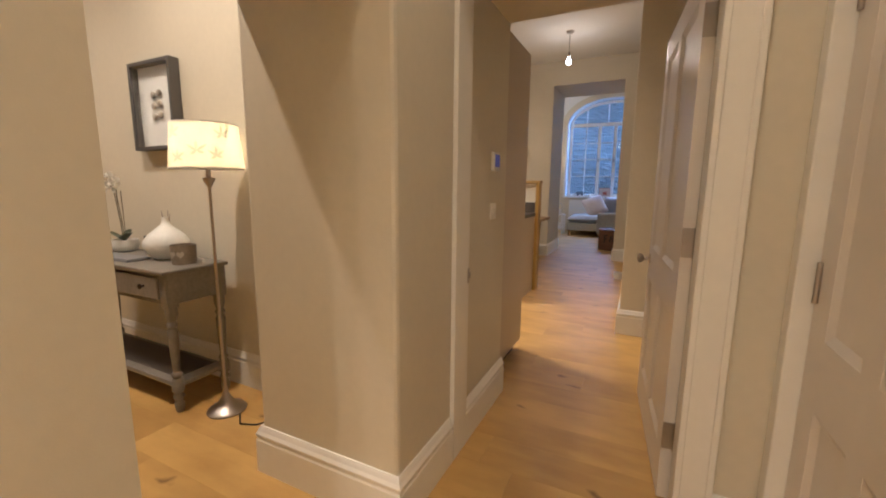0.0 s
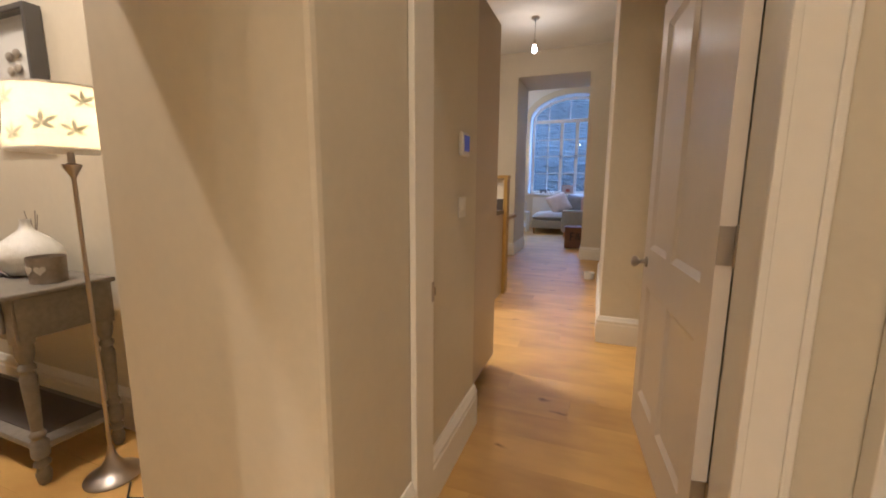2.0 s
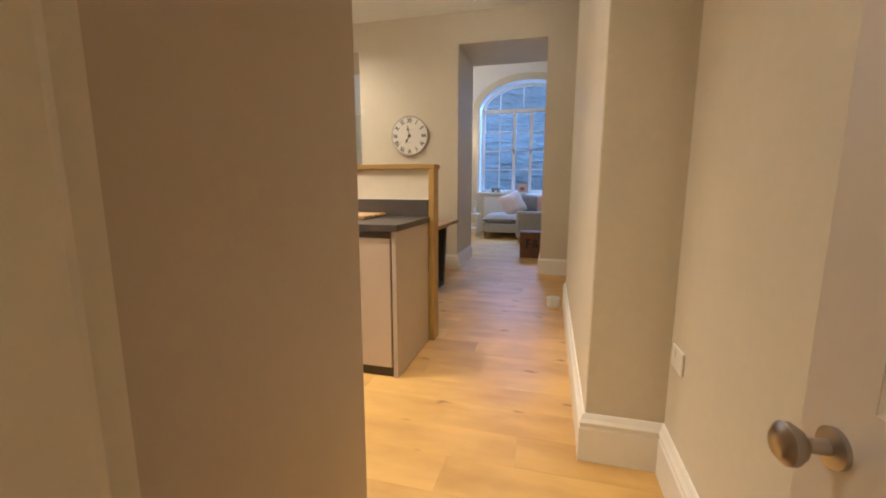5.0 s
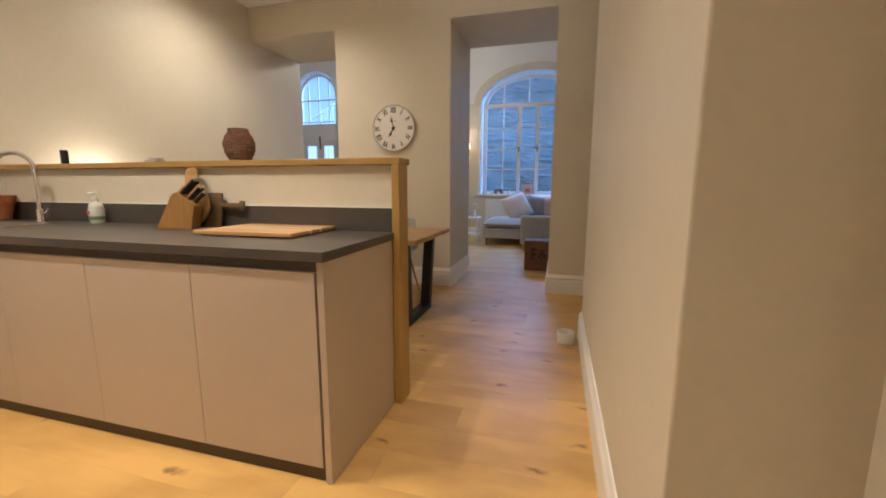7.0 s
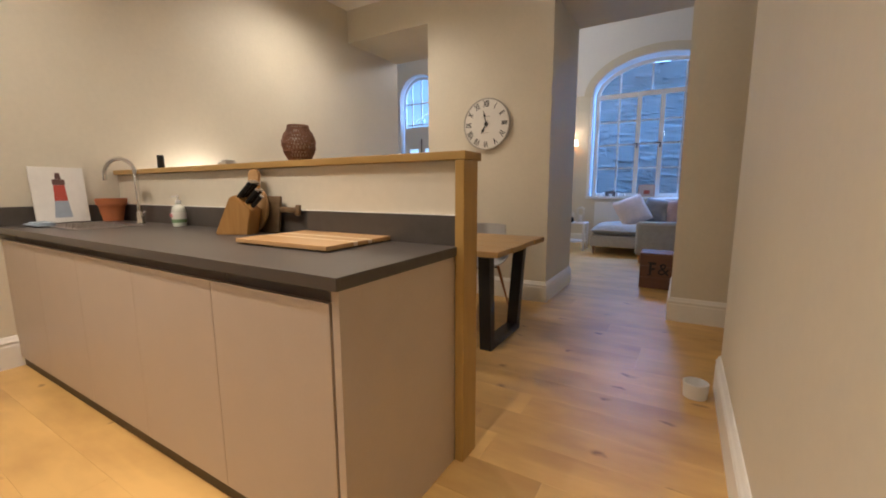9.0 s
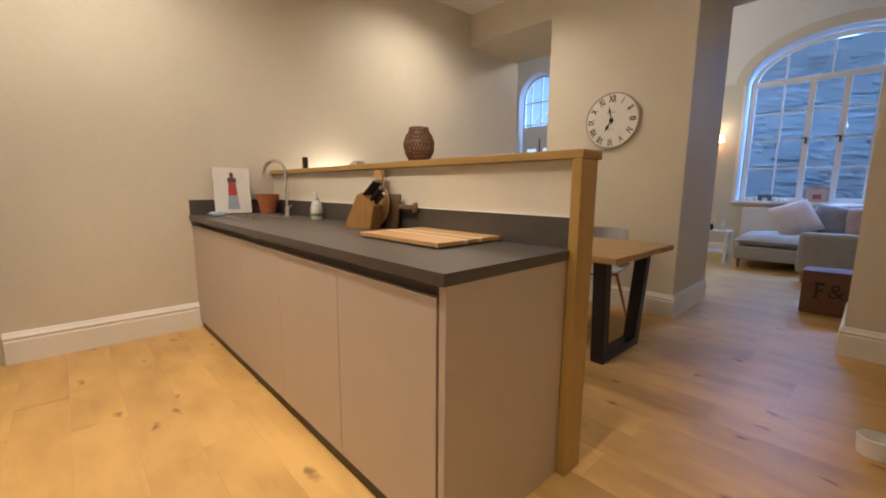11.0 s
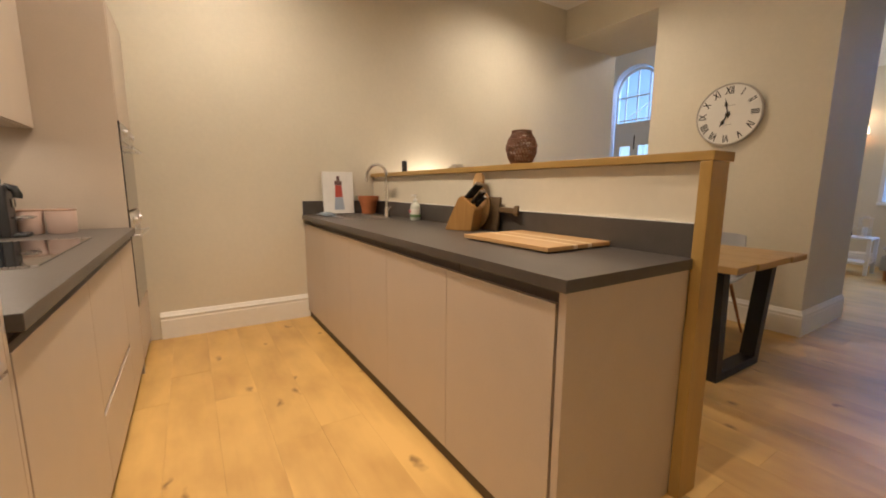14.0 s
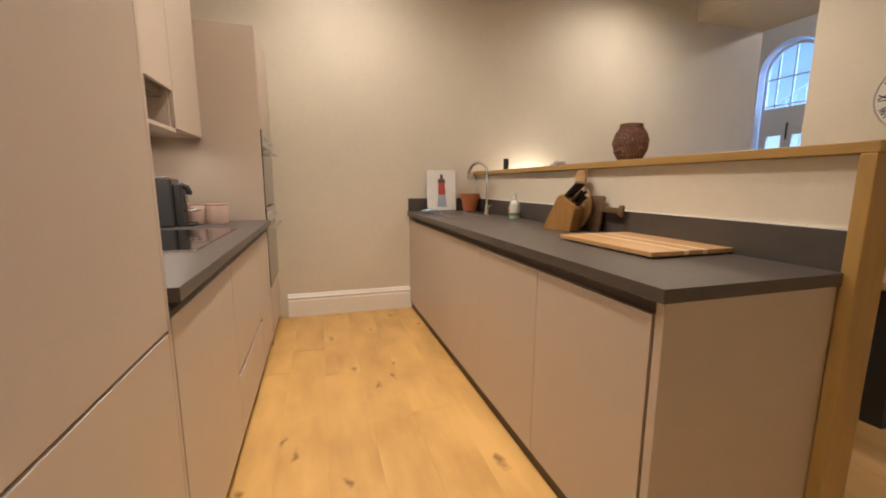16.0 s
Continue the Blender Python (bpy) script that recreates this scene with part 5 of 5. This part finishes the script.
cx, half, sill, spring, rise = MAIN
y0, y1 = WIN_Y + 0.13, WIN_Y + 0.19
win = tagged(new("window_1"), "tall arched white-painted metal casement window with small panes", "window", kind="structure")
fr = bmesh.new()
box(fr, cx - half, cx - half + 0.07, y0, y1, sill, spring)
box(fr, cx + half - 0.07, cx + half, y0, y1, sill, spring)
box(fr, cx - half + 0.07, cx + half - 0.07, y0, y1, sill, sill + 0.07)
arch_ring(fr, cx, half, spring, rise, 0.07, y0, y1)
part("window_frame", fr, WINP, win)
part("transom", boxes((cx - half + 0.07, cx + half - 0.07, y0 - 0.005, y1 + 0.005, 2.985, 3.075), bevel=0.004), WINP, win)
cols = [-1.88, -1.50, -1.135, -0.72, -0.36, 0.0, 0.28]
for k, x in enumerate(cols[1:-1]):
    w = 0.040 if k in (1, 2) else 0.013
    part("mullion", boxes((x - w, x + w, y0 + 0.005, y1 - 0.005, sill + 0.07, 2.985)), WINP, win)
for z in (1.585, 2.06, 2.52):
    part("glazing_bar", boxes((cx - half + 0.07, cx + half - 0.07, y0 + 0.012, y1 - 0.012, z - 0.011, z + 0.011)), WINP, win)
for x in (-1.50, -0.93, -0.36):
    part("glazing_bar", boxes((x - 0.013, x + 0.013, y0 + 0.012, y1 - 0.012, 3.075, arch_z(cx, half, spring, rise, x) - 0.05)), WINP, win)
pane = part("pane", boxes((cx - half + 0.03, cx + half - 0.03, y0 + 0.028, y0 + 0.032, sill + 0.03, spring)), GLASS, win, "clear glass")
pane.visible_shadow = False
bm = bmesh.new()
pts = arch_points(cx, half - 0.03, spring + 0.001, rise - 0.03)
a = [bm.verts.new((x, y0 + 0.028, z)) for x, z in pts]
b = [bm.verts.new((x, y0 + 0.032, z)) for x, z in pts]
bm.faces.new(a)
bm.faces.new(b[::-1])
for i in range(len(pts)):
    j = (i + 1) % len(pts)
    bm.faces.new((a[i], b[i], b[j], a[j]))
pane = part("pane", bm, GLASS, win, "clear glass")
pane.visible_shadow = False
part("window_sill", boxes((cx - half - 0.10, cx + half + 0.10, WIN_Y - 0.06, y0, sill - 0.045, sill - 0.002), bevel=0.006), WINP, win)
for x in (-1.135, -0.72):
    part("catch", boxes((x - 0.012, x + 0.012, y0 - 0.03, y0 + 0.004, 1.98, 2.08), (x - 0.07, x + 0.012, y0 - 0.035, y0 - 0.022, 2.06, 2.08), bevel=0.003), BLACK, win, "black iron catch")
part("catch", boxes((-0.82, -0.76, y0 - 0.03, y0 + 0.004, 3.53, 3.57), bevel=0.003), BLACK, win, "black iron catch")
arr = bmesh.new()
arch_ring(arr, cx, half + 0.22, spring, rise + 0.22, 0.16, WIN_Y - 0.030, WIN_Y - 0.001)
structure("trim_arch", arr, PAINT, "stone-coloured plaster moulding round the window arch", "trim", smooth=30)

# garden door with fanlight
cx2, half2, _, spring2, rise2 = FANDOOR
dor = tagged(new("door_1"), "white glazed double garden door under an arched fanlight", "door", kind="structure")
fr = bmesh.new()
box(fr, cx2 - half2, cx2 - half2 + 0.06, y0, y1, 0, spring2)
box(fr, cx2 + half2 - 0.06, cx2 + half2, y0, y1, 0, spring2)
box(fr, cx2 - half2 + 0.06, cx2 + half2 - 0.06, y0, y1, 2.38, 2.80)
arch_ring(fr, cx2, half2, spring2, rise2, 0.06, y0, y1)
part("door_frame", fr, WINP, dor)
for x0, x1 in ((cx2 - half2 + 0.062, cx2 - 0.002), (cx2 + 0.002, cx2 + half2 - 0.062)):
    lf = part("door_leaf", boxes((x0, x0 + 0.10, y0 + 0.005, y1 - 0.005, 0.01, 2.378), (x1 - 0.10, x1, y0 + 0.005, y1 - 0.005, 0.01, 2.378), (x0 + 0.10, x1 - 0.10, y0 + 0.005, y1 - 0.005, 2.24, 2.378), (x0 + 0.10, x1 - 0.10, y0 + 0.005, y1 - 0.005, 0.01, 0.8)), WINP, dor)
    pn = part("pane", boxes((x0 + 0.09, x1 - 0.09, y0 + 0.028, y0 + 0.032, 0.79, 2.25)), GLASS, lf)
    pn.visible_shadow = False
part("bolt", boxes((cx2 - 0.012, cx2 + 0.012, y0 - 0.02, y0, 2.15, 2.48), bevel=0.003), BLACK, dor, "dark iron bolt")
for x in (cx2 - 0.30, cx2, cx2 + 0.30):
    part("glazing_bar", boxes((x - 0.013, x + 0.013, y0 + 0.012, y1 - 0.012, 2.80, arch_z(cx2, half2, spring2, rise2, x) - 0.04)), WINP, dor)
for z in (2.86, 3.40):
    part("glazing_bar", boxes((cx2 - half2 + 0.06, cx2 + half2 - 0.06, y0 + 0.012, y1 - 0.012, z - 0.012, z + 0.012)), WINP, dor)
pn = part("pane", boxes((cx2 - half2 + 0.03, cx2 + half2 - 0.03, y0 + 0.028, y0 + 0.032, 2.79, spring2)), GLASS, dor)
pn.visible_shadow = False

# sofa
SOFA = mat("sofa_fabric", (0.40, 0.38, 0.35), 0.95, grain=0.06, scale=120, spread=0.08, bump=0.35, bump_scale=260)


def cushion_mesh(w, d, h, n=14, puff=0.5):
    """A soft pad with plump faces and pinched edges."""
    bm = bmesh.new()
    bmesh.ops.create_grid(bm, x_segments=n, y_segments=n, size=0.5)
    top = list(bm.verts)
    r = bmesh.ops.duplicate(bm, geom=list(bm.verts) + list(bm.edges) + list(bm.faces))
    low = [g for g in r["geom"] if isinstance(g, bmesh.types.BMVert)]
    for vs_, s in ((top, 1), (low, -1)):
        for v in vs_:
            x, y = v.co.x * 2, v.co.y * 2
            q = max(0, (1 - abs(x) ** 3.2)) ** puff * max(0, (1 - abs(y) ** 3.2)) ** puff
            v.co = (x * w / 2 * (1 - 0.03 * (1 - q)), y * d / 2 * (1 - 0.03 * (1 - q)), s * h / 2 * (q * (1 + 0.05 * math.sin(7 * x) * math.cos(5 * y))))
    bmesh.ops.remove_doubles(bm, verts=bm.verts, dist=0.0008)
    return bm


sofa = thing("corner_sofa", (0, 0, 0), "pale grey fabric corner sofa with a chaise under the window", "sofa")
part("chaise_base", boxes((-1.66, -0.72, 10.98, 12.25, 0.14, 0.34), bevel=0.02), SOFA, sofa)
c = part("chaise_cushion", cushion_mesh(0.98, 1.30, 0.20, puff=0.22), SOFA, sofa, smooth=60)
c.matrix_basis = pose(-1.19, 11.62, 0.43)
part("seat_base", boxes((-0.70, 1.30, 10.55, 12.25, 0.14, 0.34), bevel=0.02), SOFA, sofa)
c = part("seat_cushion", cushion_mesh(1.6, 1.3, 0.20, puff=0.22), SOFA, sofa, smooth=60)
c.matrix_basis = pose(0.40, 11.5, 0.43)
part("arm", boxes((-0.86, 1.30, 10.34, 10.54, 0.12, 0.66), bevel=0.05), SOFA, sofa)
part("backrest", boxes((-1.0, 1.3, 12.05, 12.32, 0.36, 0.90), bevel=0.06), SOFA, sofa)
for x, y in ((-1.60, 11.04), (-0.80, 11.04), (-1.60, 12.2), (1.2, 12.2), (1.2, 10.4), (-0.78, 10.40)):
    bm = bmesh.new()
    lathe(bm, [(0.018, 0), (0.026, 0.14)], at=(x, y, 0), segs=12)
    part("leg", bm, BEECH, sofa, smooth=40)
FUR = mat("pale_fluffy", (0.66, 0.56, 0.52), 1.0, grain=0.08, scale=60, spread=0.1, bump=1.0, bump_scale=90)
GREYC = mat("grey_cushion", (0.26, 0.25, 0.26), 0.95, grain=0.08, scale=90, spread=0.1, bump=0.4)
PINK = mat("dusty_pink", (0.52, 0.36, 0.33), 0.95, grain=0.06, spread=0.1, bump=0.4)
for nm, m_, w, at, tilt, rz, lab in (("cushion", FUR, 0.56, (-1.05, 11.60, 0.77), 58, 14, "large fluffy blush-white cushion propped on the sofa"), ("cushion", GREYC, 0.46, (-0.66, 11.86, 0.76), 70, -6, "dark grey cushion propped on the sofa"), ("cushion", PINK, 0.44, (-0.30, 11.84, 0.76), 68, 5, "dusty pink cushion propped on the sofa"), ("cushion", FUR, 0.46, (0.15, 11.86, 0.76), 68, -8, "pale fluffy cushion propped on the sofa")):
    c = part(nm, cushion_mesh(w, w, 0.17), m_, smooth=60)
    c.matrix_basis = pose(*at, tilt, 0, rz) @ pose(0, 0, 0, 0, 0, rz * 1.6)
    tagged(c, lab, "cushion", "sofa cushions")
bm = cushion_mesh(1.0, 0.36, 0.10, puff=0.3)
c = part("throw_blanket", bm, mat("white_throw", (0.66, 0.65, 0.64), 1.0, grain=0.06, scale=60, bump=0.8, bump_scale=70), smooth=60)
c.matrix_basis = pose(-0.30, 12.18, 0.945)
tagged(c, "fluffy white throw laid along the sofa back", "blanket")

# side table with its things
st = thing("side_table", (-2.02, 11.45, 0), "small white square side table with a low shelf", "side table")
part("tabletop", boxes((-0.20, 0.20, -0.20, 0.20, 0.505, 0.53), bevel=0.003), WHITE, st)
part("shelf", boxes((-0.18, 0.18, -0.18, 0.18, 0.16, 0.175)), WHITE, st)
for sx in (-1, 1):
    for sy in (-1, 1):
        part("leg", boxes((sx * 0.18 - 0.02, sx * 0.18 + 0.02, sy * 0.18 - 0.02, sy * 0.18 + 0.02, 0, 0.505)), WHITE, st)
lan = thing("glass_lantern", (-1.95, 11.48, 0.53), "small clear glass lantern with a pale candle", "lantern")
part("posts", boxes(*[(sx * 0.055 - 0.005, sx * 0.055 + 0.005, sy * 0.055 - 0.005, sy * 0.055 + 0.005, 0.0, 0.26) for sx in (-1, 1) for sy in (-1, 1)]), STEEL, lan)
part("base", boxes((-0.062, 0.062, -0.062, 0.062, 0, 0.012)), STEEL, lan)
part("roof", boxes((-0.065, 0.065, -0.065, 0.065, 0.26, 0.272), (-0.03, 0.03, -0.03, 0.03, 0.272, 0.30)), STEEL, lan)
part("candle", lathe(bmesh.new(), [(0.03, 0.012), (0.03, 0.14), (0.0001, 0.14)], segs=16), mat("candle_pale", (0.75, 0.73, 0.70), 0.5), lan, smooth=40)
fv = thing("flower_vase", (-2.09, 11.36, 0.53), "small dark vase with white flowers", "vase")
part("vase", lathe(bmesh.new(), [(0.03, 0), (0.045, 0.03), (0.035, 0.08), (0.03, 0.10)], segs=20), BLACK, fv, smooth=40)
bm = bmesh.new()
rng = random.Random(4)
for k in range(26):
    p = Vector((rng.gauss(0, 0.035), rng.gauss(0, 0.035), 0.15 + rng.gauss(0, 0.02)))
    for j in range(5):
        a = j * 1.2566
        blade(bm, p, p + Vector((0.02 * math.cos(a), 0.02 * math.sin(a), 0.008)), 0.0, 0.009, 3)
part("blossom", bm, PETAL, fv, smooth=60)

# crate
cr = thing("wooden_crate", (-0.445, 8.79, 0), "brown wooden hamper box with dark stencilled letters", "crate")
CRW = wood("crate_wood", (0.19, 0.085, 0.04), (0.11, 0.045, 0.022), "x", 1.2, 0.6)
for z0, z1 in ((0.006, 0.135), (0.138, 0.270), (0.273, 0.405)):
    part("board", boxes((-0.195, 0.195, -0.165, -0.150, z0, z1), bevel=0.002), CRW, cr)
    part("board", boxes((-0.195, 0.195, 0.150, 0.165, z0, z1), bevel=0.002), CRW, cr)
    part("board", boxes((-0.195, -0.180, -0.149, 0.149, z0, z1), bevel=0.002), CRW, cr)
    part("board", boxes((0.180, 0.195, -0.149, 0.149, z0, z1), bevel=0.002), CRW, cr)
part("lid", boxes((-0.20, 0.20, -0.17, 0.17, 0.406, 0.424), bevel=0.003), CRW, cr)
part("base", boxes((-0.18, 0.18, -0.149, 0.149, 0, 0.015)), CRW, cr)
part("stencil", boxes((-0.095, -0.070, -0.168, -0.166, 0.16, 0.32), (-0.069, -0.025, -0.168, -0.166, 0.29, 0.32), (-0.069, -0.035, -0.168, -0.166, 0.225, 0.25), (-0.110, -0.0951, -0.168, -0.166, 0.305, 0.32), (-0.110, -0.0951, -0.168, -0.166, 0.16, 0.175)), INK, cr, "dark stencilled letter")
lettering("&", 0.20, INK, cr, pose(0.055, -0.1672, 0.235, 90, 0, 0), "stencil")

# wall lamps, and an added living room lamp that stays out of view
wl = thing("wall_lamp", (-2.30, WIN_Y - 0.006, 2.12), "small wall lamp with a glowing shade", "wall lamp", "wall lamps")
part("bracket", boxes((-0.03, 0.03, -0.02, 0, -0.05, 0.05), (-0.01, 0.01, -0.10, -0.02, -0.01, 0.01), bevel=0.003), NICKEL, wl)
part("shade", lathe(bmesh.new(), [(0.07, -0.05), (0.05, 0.07), (0.047, 0.07), (0.067, -0.05), (0.07, -0.05)], at=(0, -0.11, 0.0), segs=24), glow("sconce_shade", (1.0, 0.72, 0.42), 3.5), wl, "glowing shade", smooth=40)
copy_thing(wl, pose(-3.55, WIN_Y - 0.007, 2.12))
cl = thing("ceiling_lamp", (-3.15, 10.0, 5.2), "unseen opal drop lamp added to light the living room", "ceiling light")
part("drop_rod", tube(bmesh.new(), [(0, 0, 0), (0, 0, -1.45)], 0.008, 8), NICKEL, cl)
o = part("globe", lathe(bmesh.new(), [(0.03, -1.45), (0.11, -1.50), (0.14, -1.60), (0.11, -1.70), (0.0001, -1.74)], segs=28), glow("opal_globe", (1.0, 0.82, 0.6), 4), cl, "glowing opal globe", smooth=50)
o.visible_shadow = False

# things on the sill and the radiator below
for x, w, h, c, lab in ((-1.58, 0.20, 0.11, (0.05, 0.05, 0.055), "small dark landscape photo frame on the window sill"), (-0.90, 0.30, 0.24, (0.46, 0.30, 0.24), "square wood-framed picture on the window sill")):
    pf = thing("photo_frame", (x, WIN_Y + 0.06, sill), lab, "photo frame")
    pf.matrix_basis = pose(x, WIN_Y + 0.07, sill, -8, 0, 0)
    part("frame", boxes((-w / 2, w / 2, -0.008, 0.008, 0, 0.02), (-w / 2, w / 2, -0.008, 0.008, h - 0.02, h), (-w / 2, -w / 2 + 0.02, -0.008, 0.008, 0.02, h - 0.02), (w / 2 - 0.02, w / 2, -0.008, 0.008, 0.02, h - 0.02), bevel=0.002), mat("photo_rim", c, 0.5), pf)
    part("print", boxes((-w / 2 + 0.02, w / 2 - 0.02, -0.003, 0.004, 0.02, h - 0.02)), mat("photo_print", (0.5, 0.42, 0.38) if w > 0.25 else (0.12, 0.12, 0.14), 0.5, spread=0.2, scale=30), pf)
    if w > 0.25:
        part("print_motif", boxes((-0.05, 0.06, -0.006, -0.0035, 0.05, 0.13), bevel=0.001), mat("photo_red", (0.35, 0.08, 0.05), 0.6), pf)
bm = bmesh.new()
rng = random.Random(9)
for k in range(5):
    x = -1.83 + 0.13 * k
    lathe(bm, [(0.028, 0), (0.034, 0.01), (0.032, 0.05 + 0.03 * (k % 2)), (0.0001, 0.055 + 0.03 * (k % 2))], at=(x, WIN_Y + 0.05, sill), segs=14)
tagged(part("sill_ornaments", bm, mat("ornament_white", (0.72, 0.72, 0.72), 0.4), smooth=40), "row of small white ornaments on the window sill", "ornament", kind="stuff")
rad = thing("radiator", (-1.40, WIN_Y - 0.012, 0), "white panel radiator under the window", "radiator")
part("panel", boxes((-0.45, 0.45, -0.075, -0.045, 0.35, 0.90), bevel=0.006), WHITE, rad)
part("bracket", boxes((-0.30, -0.27, -0.045, 0.0, 0.45, 0.80), (0.27, 0.30, -0.045, 0.0, 0.45, 0.80)), WHITE, rad)

# ---- outside the windows ----
GROUND = mat("wet_gravel", (0.14, 0.14, 0.14), 0.9, grain=0.2, scale=30, spread=0.2, bump=0.8)
structure("ground", boxes((-400, 400, WIN_Y + 0.4, 800, -0.5, -0.25)), GROUND, "dull gravel ground outside", "ground")
ROCK = mat("rubble_stone", (0.15, 0.155, 0.15), 0.9, grain=0.25, scale=12, spread=0.3, bump=1.0, bump_scale=18, random_shift=0.22)
MORT = mat("lime_mortar", (0.15, 0.155, 0.15), 0.95, spread=0.12, bump=0.6)
retaining = structure("wall_retaining", boxes((-4.6, 8, WIN_Y + 3.26, WIN_Y + 3.8, -0.25, 4.8), (-12, -4.6, WIN_Y + 3.26, WIN_Y + 3.8, -0.25, 1.6)), MORT, "rough rubble stone retaining wall outside the window", "stone wall")


def stone_mesh(seed):
    rng = random.Random(seed)
    bm = bmesh.new()
    box(bm, -0.5, 0.5, -0.5, 0.5, -0.5, 0.5)
    bmesh.ops.subdivide_edges(bm, edges=list(bm.edges), cuts=1, use_grid_fill=True)
    for v in bm.verts:
        v.co = v.co + Vector((rng.uniform(-0.05, 0.05), rng.uniform(-0.10, 0.10), rng.uniform(-0.08, 0.08)))
        if abs(v.co.x) > 0.4 and abs(v.co.z) > 0.4:
            v.co *= 0.93
    me = bpy.data.meshes.new("stone")
    bm.to_mesh(me)
    bm.free()
    me.materials.append(ROCK)
    return me


STONES = [stone_mesh(k) for k in range(8)]
rng = random.Random(21)
z = 0.55
count = 0
while z < 4.3:
    hgt = rng.uniform(0.10, 0.19)
    x = -3.3 + rng.uniform(-0.3, 0)
    while x < 1.3 and count < 300:
        wdt = rng.uniform(0.20, 0.72)
        o = bpy.data.objects.new("stone", STONES[count % 8])
        scene.collection.objects.link(o)
        o.parent = retaining
        o.location = (x + wdt / 2, WIN_Y + 3.33 + rng.uniform(-0.03, 0.03), z + hgt / 2)
        o.scale = (wdt * 0.94, 0.16, hgt * 0.88)
        x += wdt
        count += 1
    z += hgt
rest = bmesh.new()
z = 0.3
while z < 1.35:
    hgt = rng.uniform(0.16, 0.28)
    x = -9.5
    while x < -5.0:
        wdt = rng.uniform(0.3, 0.8)
        box(rest, x, x + wdt * 0.95, WIN_Y + 3.24 + rng.uniform(-0.03, 0.03), WIN_Y + 3.36, z, z + hgt * 0.9)
        x += wdt
    z += hgt
tagged(part("stonework", rest, ROCK, retaining), kind="stuff")

# Made-up white wall, put here so the lower door panes look brighter.
structure("wall_garden", boxes((-9.6, -5.9, WIN_Y + 2.2, WIN_Y + 2.4, -0.3, 1.35)), WINP, "low white wall added outside to brighten the door's lower panes", "garden wall")

# white handrail outside the garden door
hr = thing("garden_railing", (-6.6, WIN_Y + 1.6, -0.25), "white painted metal railing and steps outside", "railing")
bm = bmesh.new()
for k in range(9):
    tube(bm, [(-0.8 + 0.2 * k, 0, 0), (-0.8 + 0.2 * k, 0, 3.5 + 0.10 * k)], 0.018, 8)
part("balusters", bm, WINP, hr)
bm = bmesh.new()
tube(bm, [(-0.9, 0, 3.45), (0.9, 0, 4.4)], 0.03, 8)
tube(bm, [(-0.9, 0, 3.0), (0.9, 0, 3.0)], 0.03, 8)
part("handrail", bm, WINP, hr)

# ---- floor planks ----
floor = tagged(new("floor"), "wide brushed oak plank floor with knots", "floor", kind="structure")
PW = 0.220
PLEN = (1.9, 2.2, 1.5)


def plank_mesh(length):
    bm = bmesh.new()
    box(bm, 0.0003, length - 0.0003, 0.0002, PW - 0.0002, -0.012, 0.0, bevel=0.0004, segs=1)
    me = bpy.data.meshes.new("plank")
    bm.to_mesh(me)
    bm.free()
    me.materials.append(FLOOR)
    return me


PLANKS = {ln: plank_mesh(ln) for ln in PLEN}
CUTS = {}
rng = random.Random(3)


def lay(x0, x1, ya, yb):
    """Rows of planks along x between two walls, cut at their ends."""
    row = math.floor(ya / PW)
    while row * PW < yb:
        x = x0 - rng.uniform(0, 1.4)
        while x < x1:
            ln = rng.choice(PLEN)
            lo, hi = max(x, x0), min(x + ln, x1)
            if hi - lo > 0.02:
                if hi - lo > ln - 1e-6:
                    me = PLANKS[ln]
                else:
                    key = round(hi - lo, 2)
                    if key not in CUTS:
                        CUTS[key] = plank_mesh(key)
                    me = CUTS[key]
                o = bpy.data.objects.new("plank", me)
                scene.collection.objects.link(o)
                o.parent = floor
                o.location = (lo, row * PW, 0)
            x += ln
        row += 1


lay(-4.06, 0.9, 2.2, 8.4)
lay(-4.2, 0.62, -0.7, 2.2)
lay(-2.6, 1.0, 8.59, WIN_Y)
far = bmesh.new()
box(far, -8.0, -4.06, 8.36, 8.58, -0.012, 0.0)
box(far, -8.0, -2.6, 8.58, WIN_Y + 0.3, -0.012, 0.0)
box(far, 1.0, 4.0, 8.47, WIN_Y + 0.3, -0.012, 0.0)
box(far, -7.0, -4.2, -3.0, 2.2, -0.012, 0.0)
box(far, -4.2, 0.62, -3.0, -0.88, -0.012, 0.0)
tagged(part("floorboards_beyond", far, FLOOR, floor), kind="stuff")
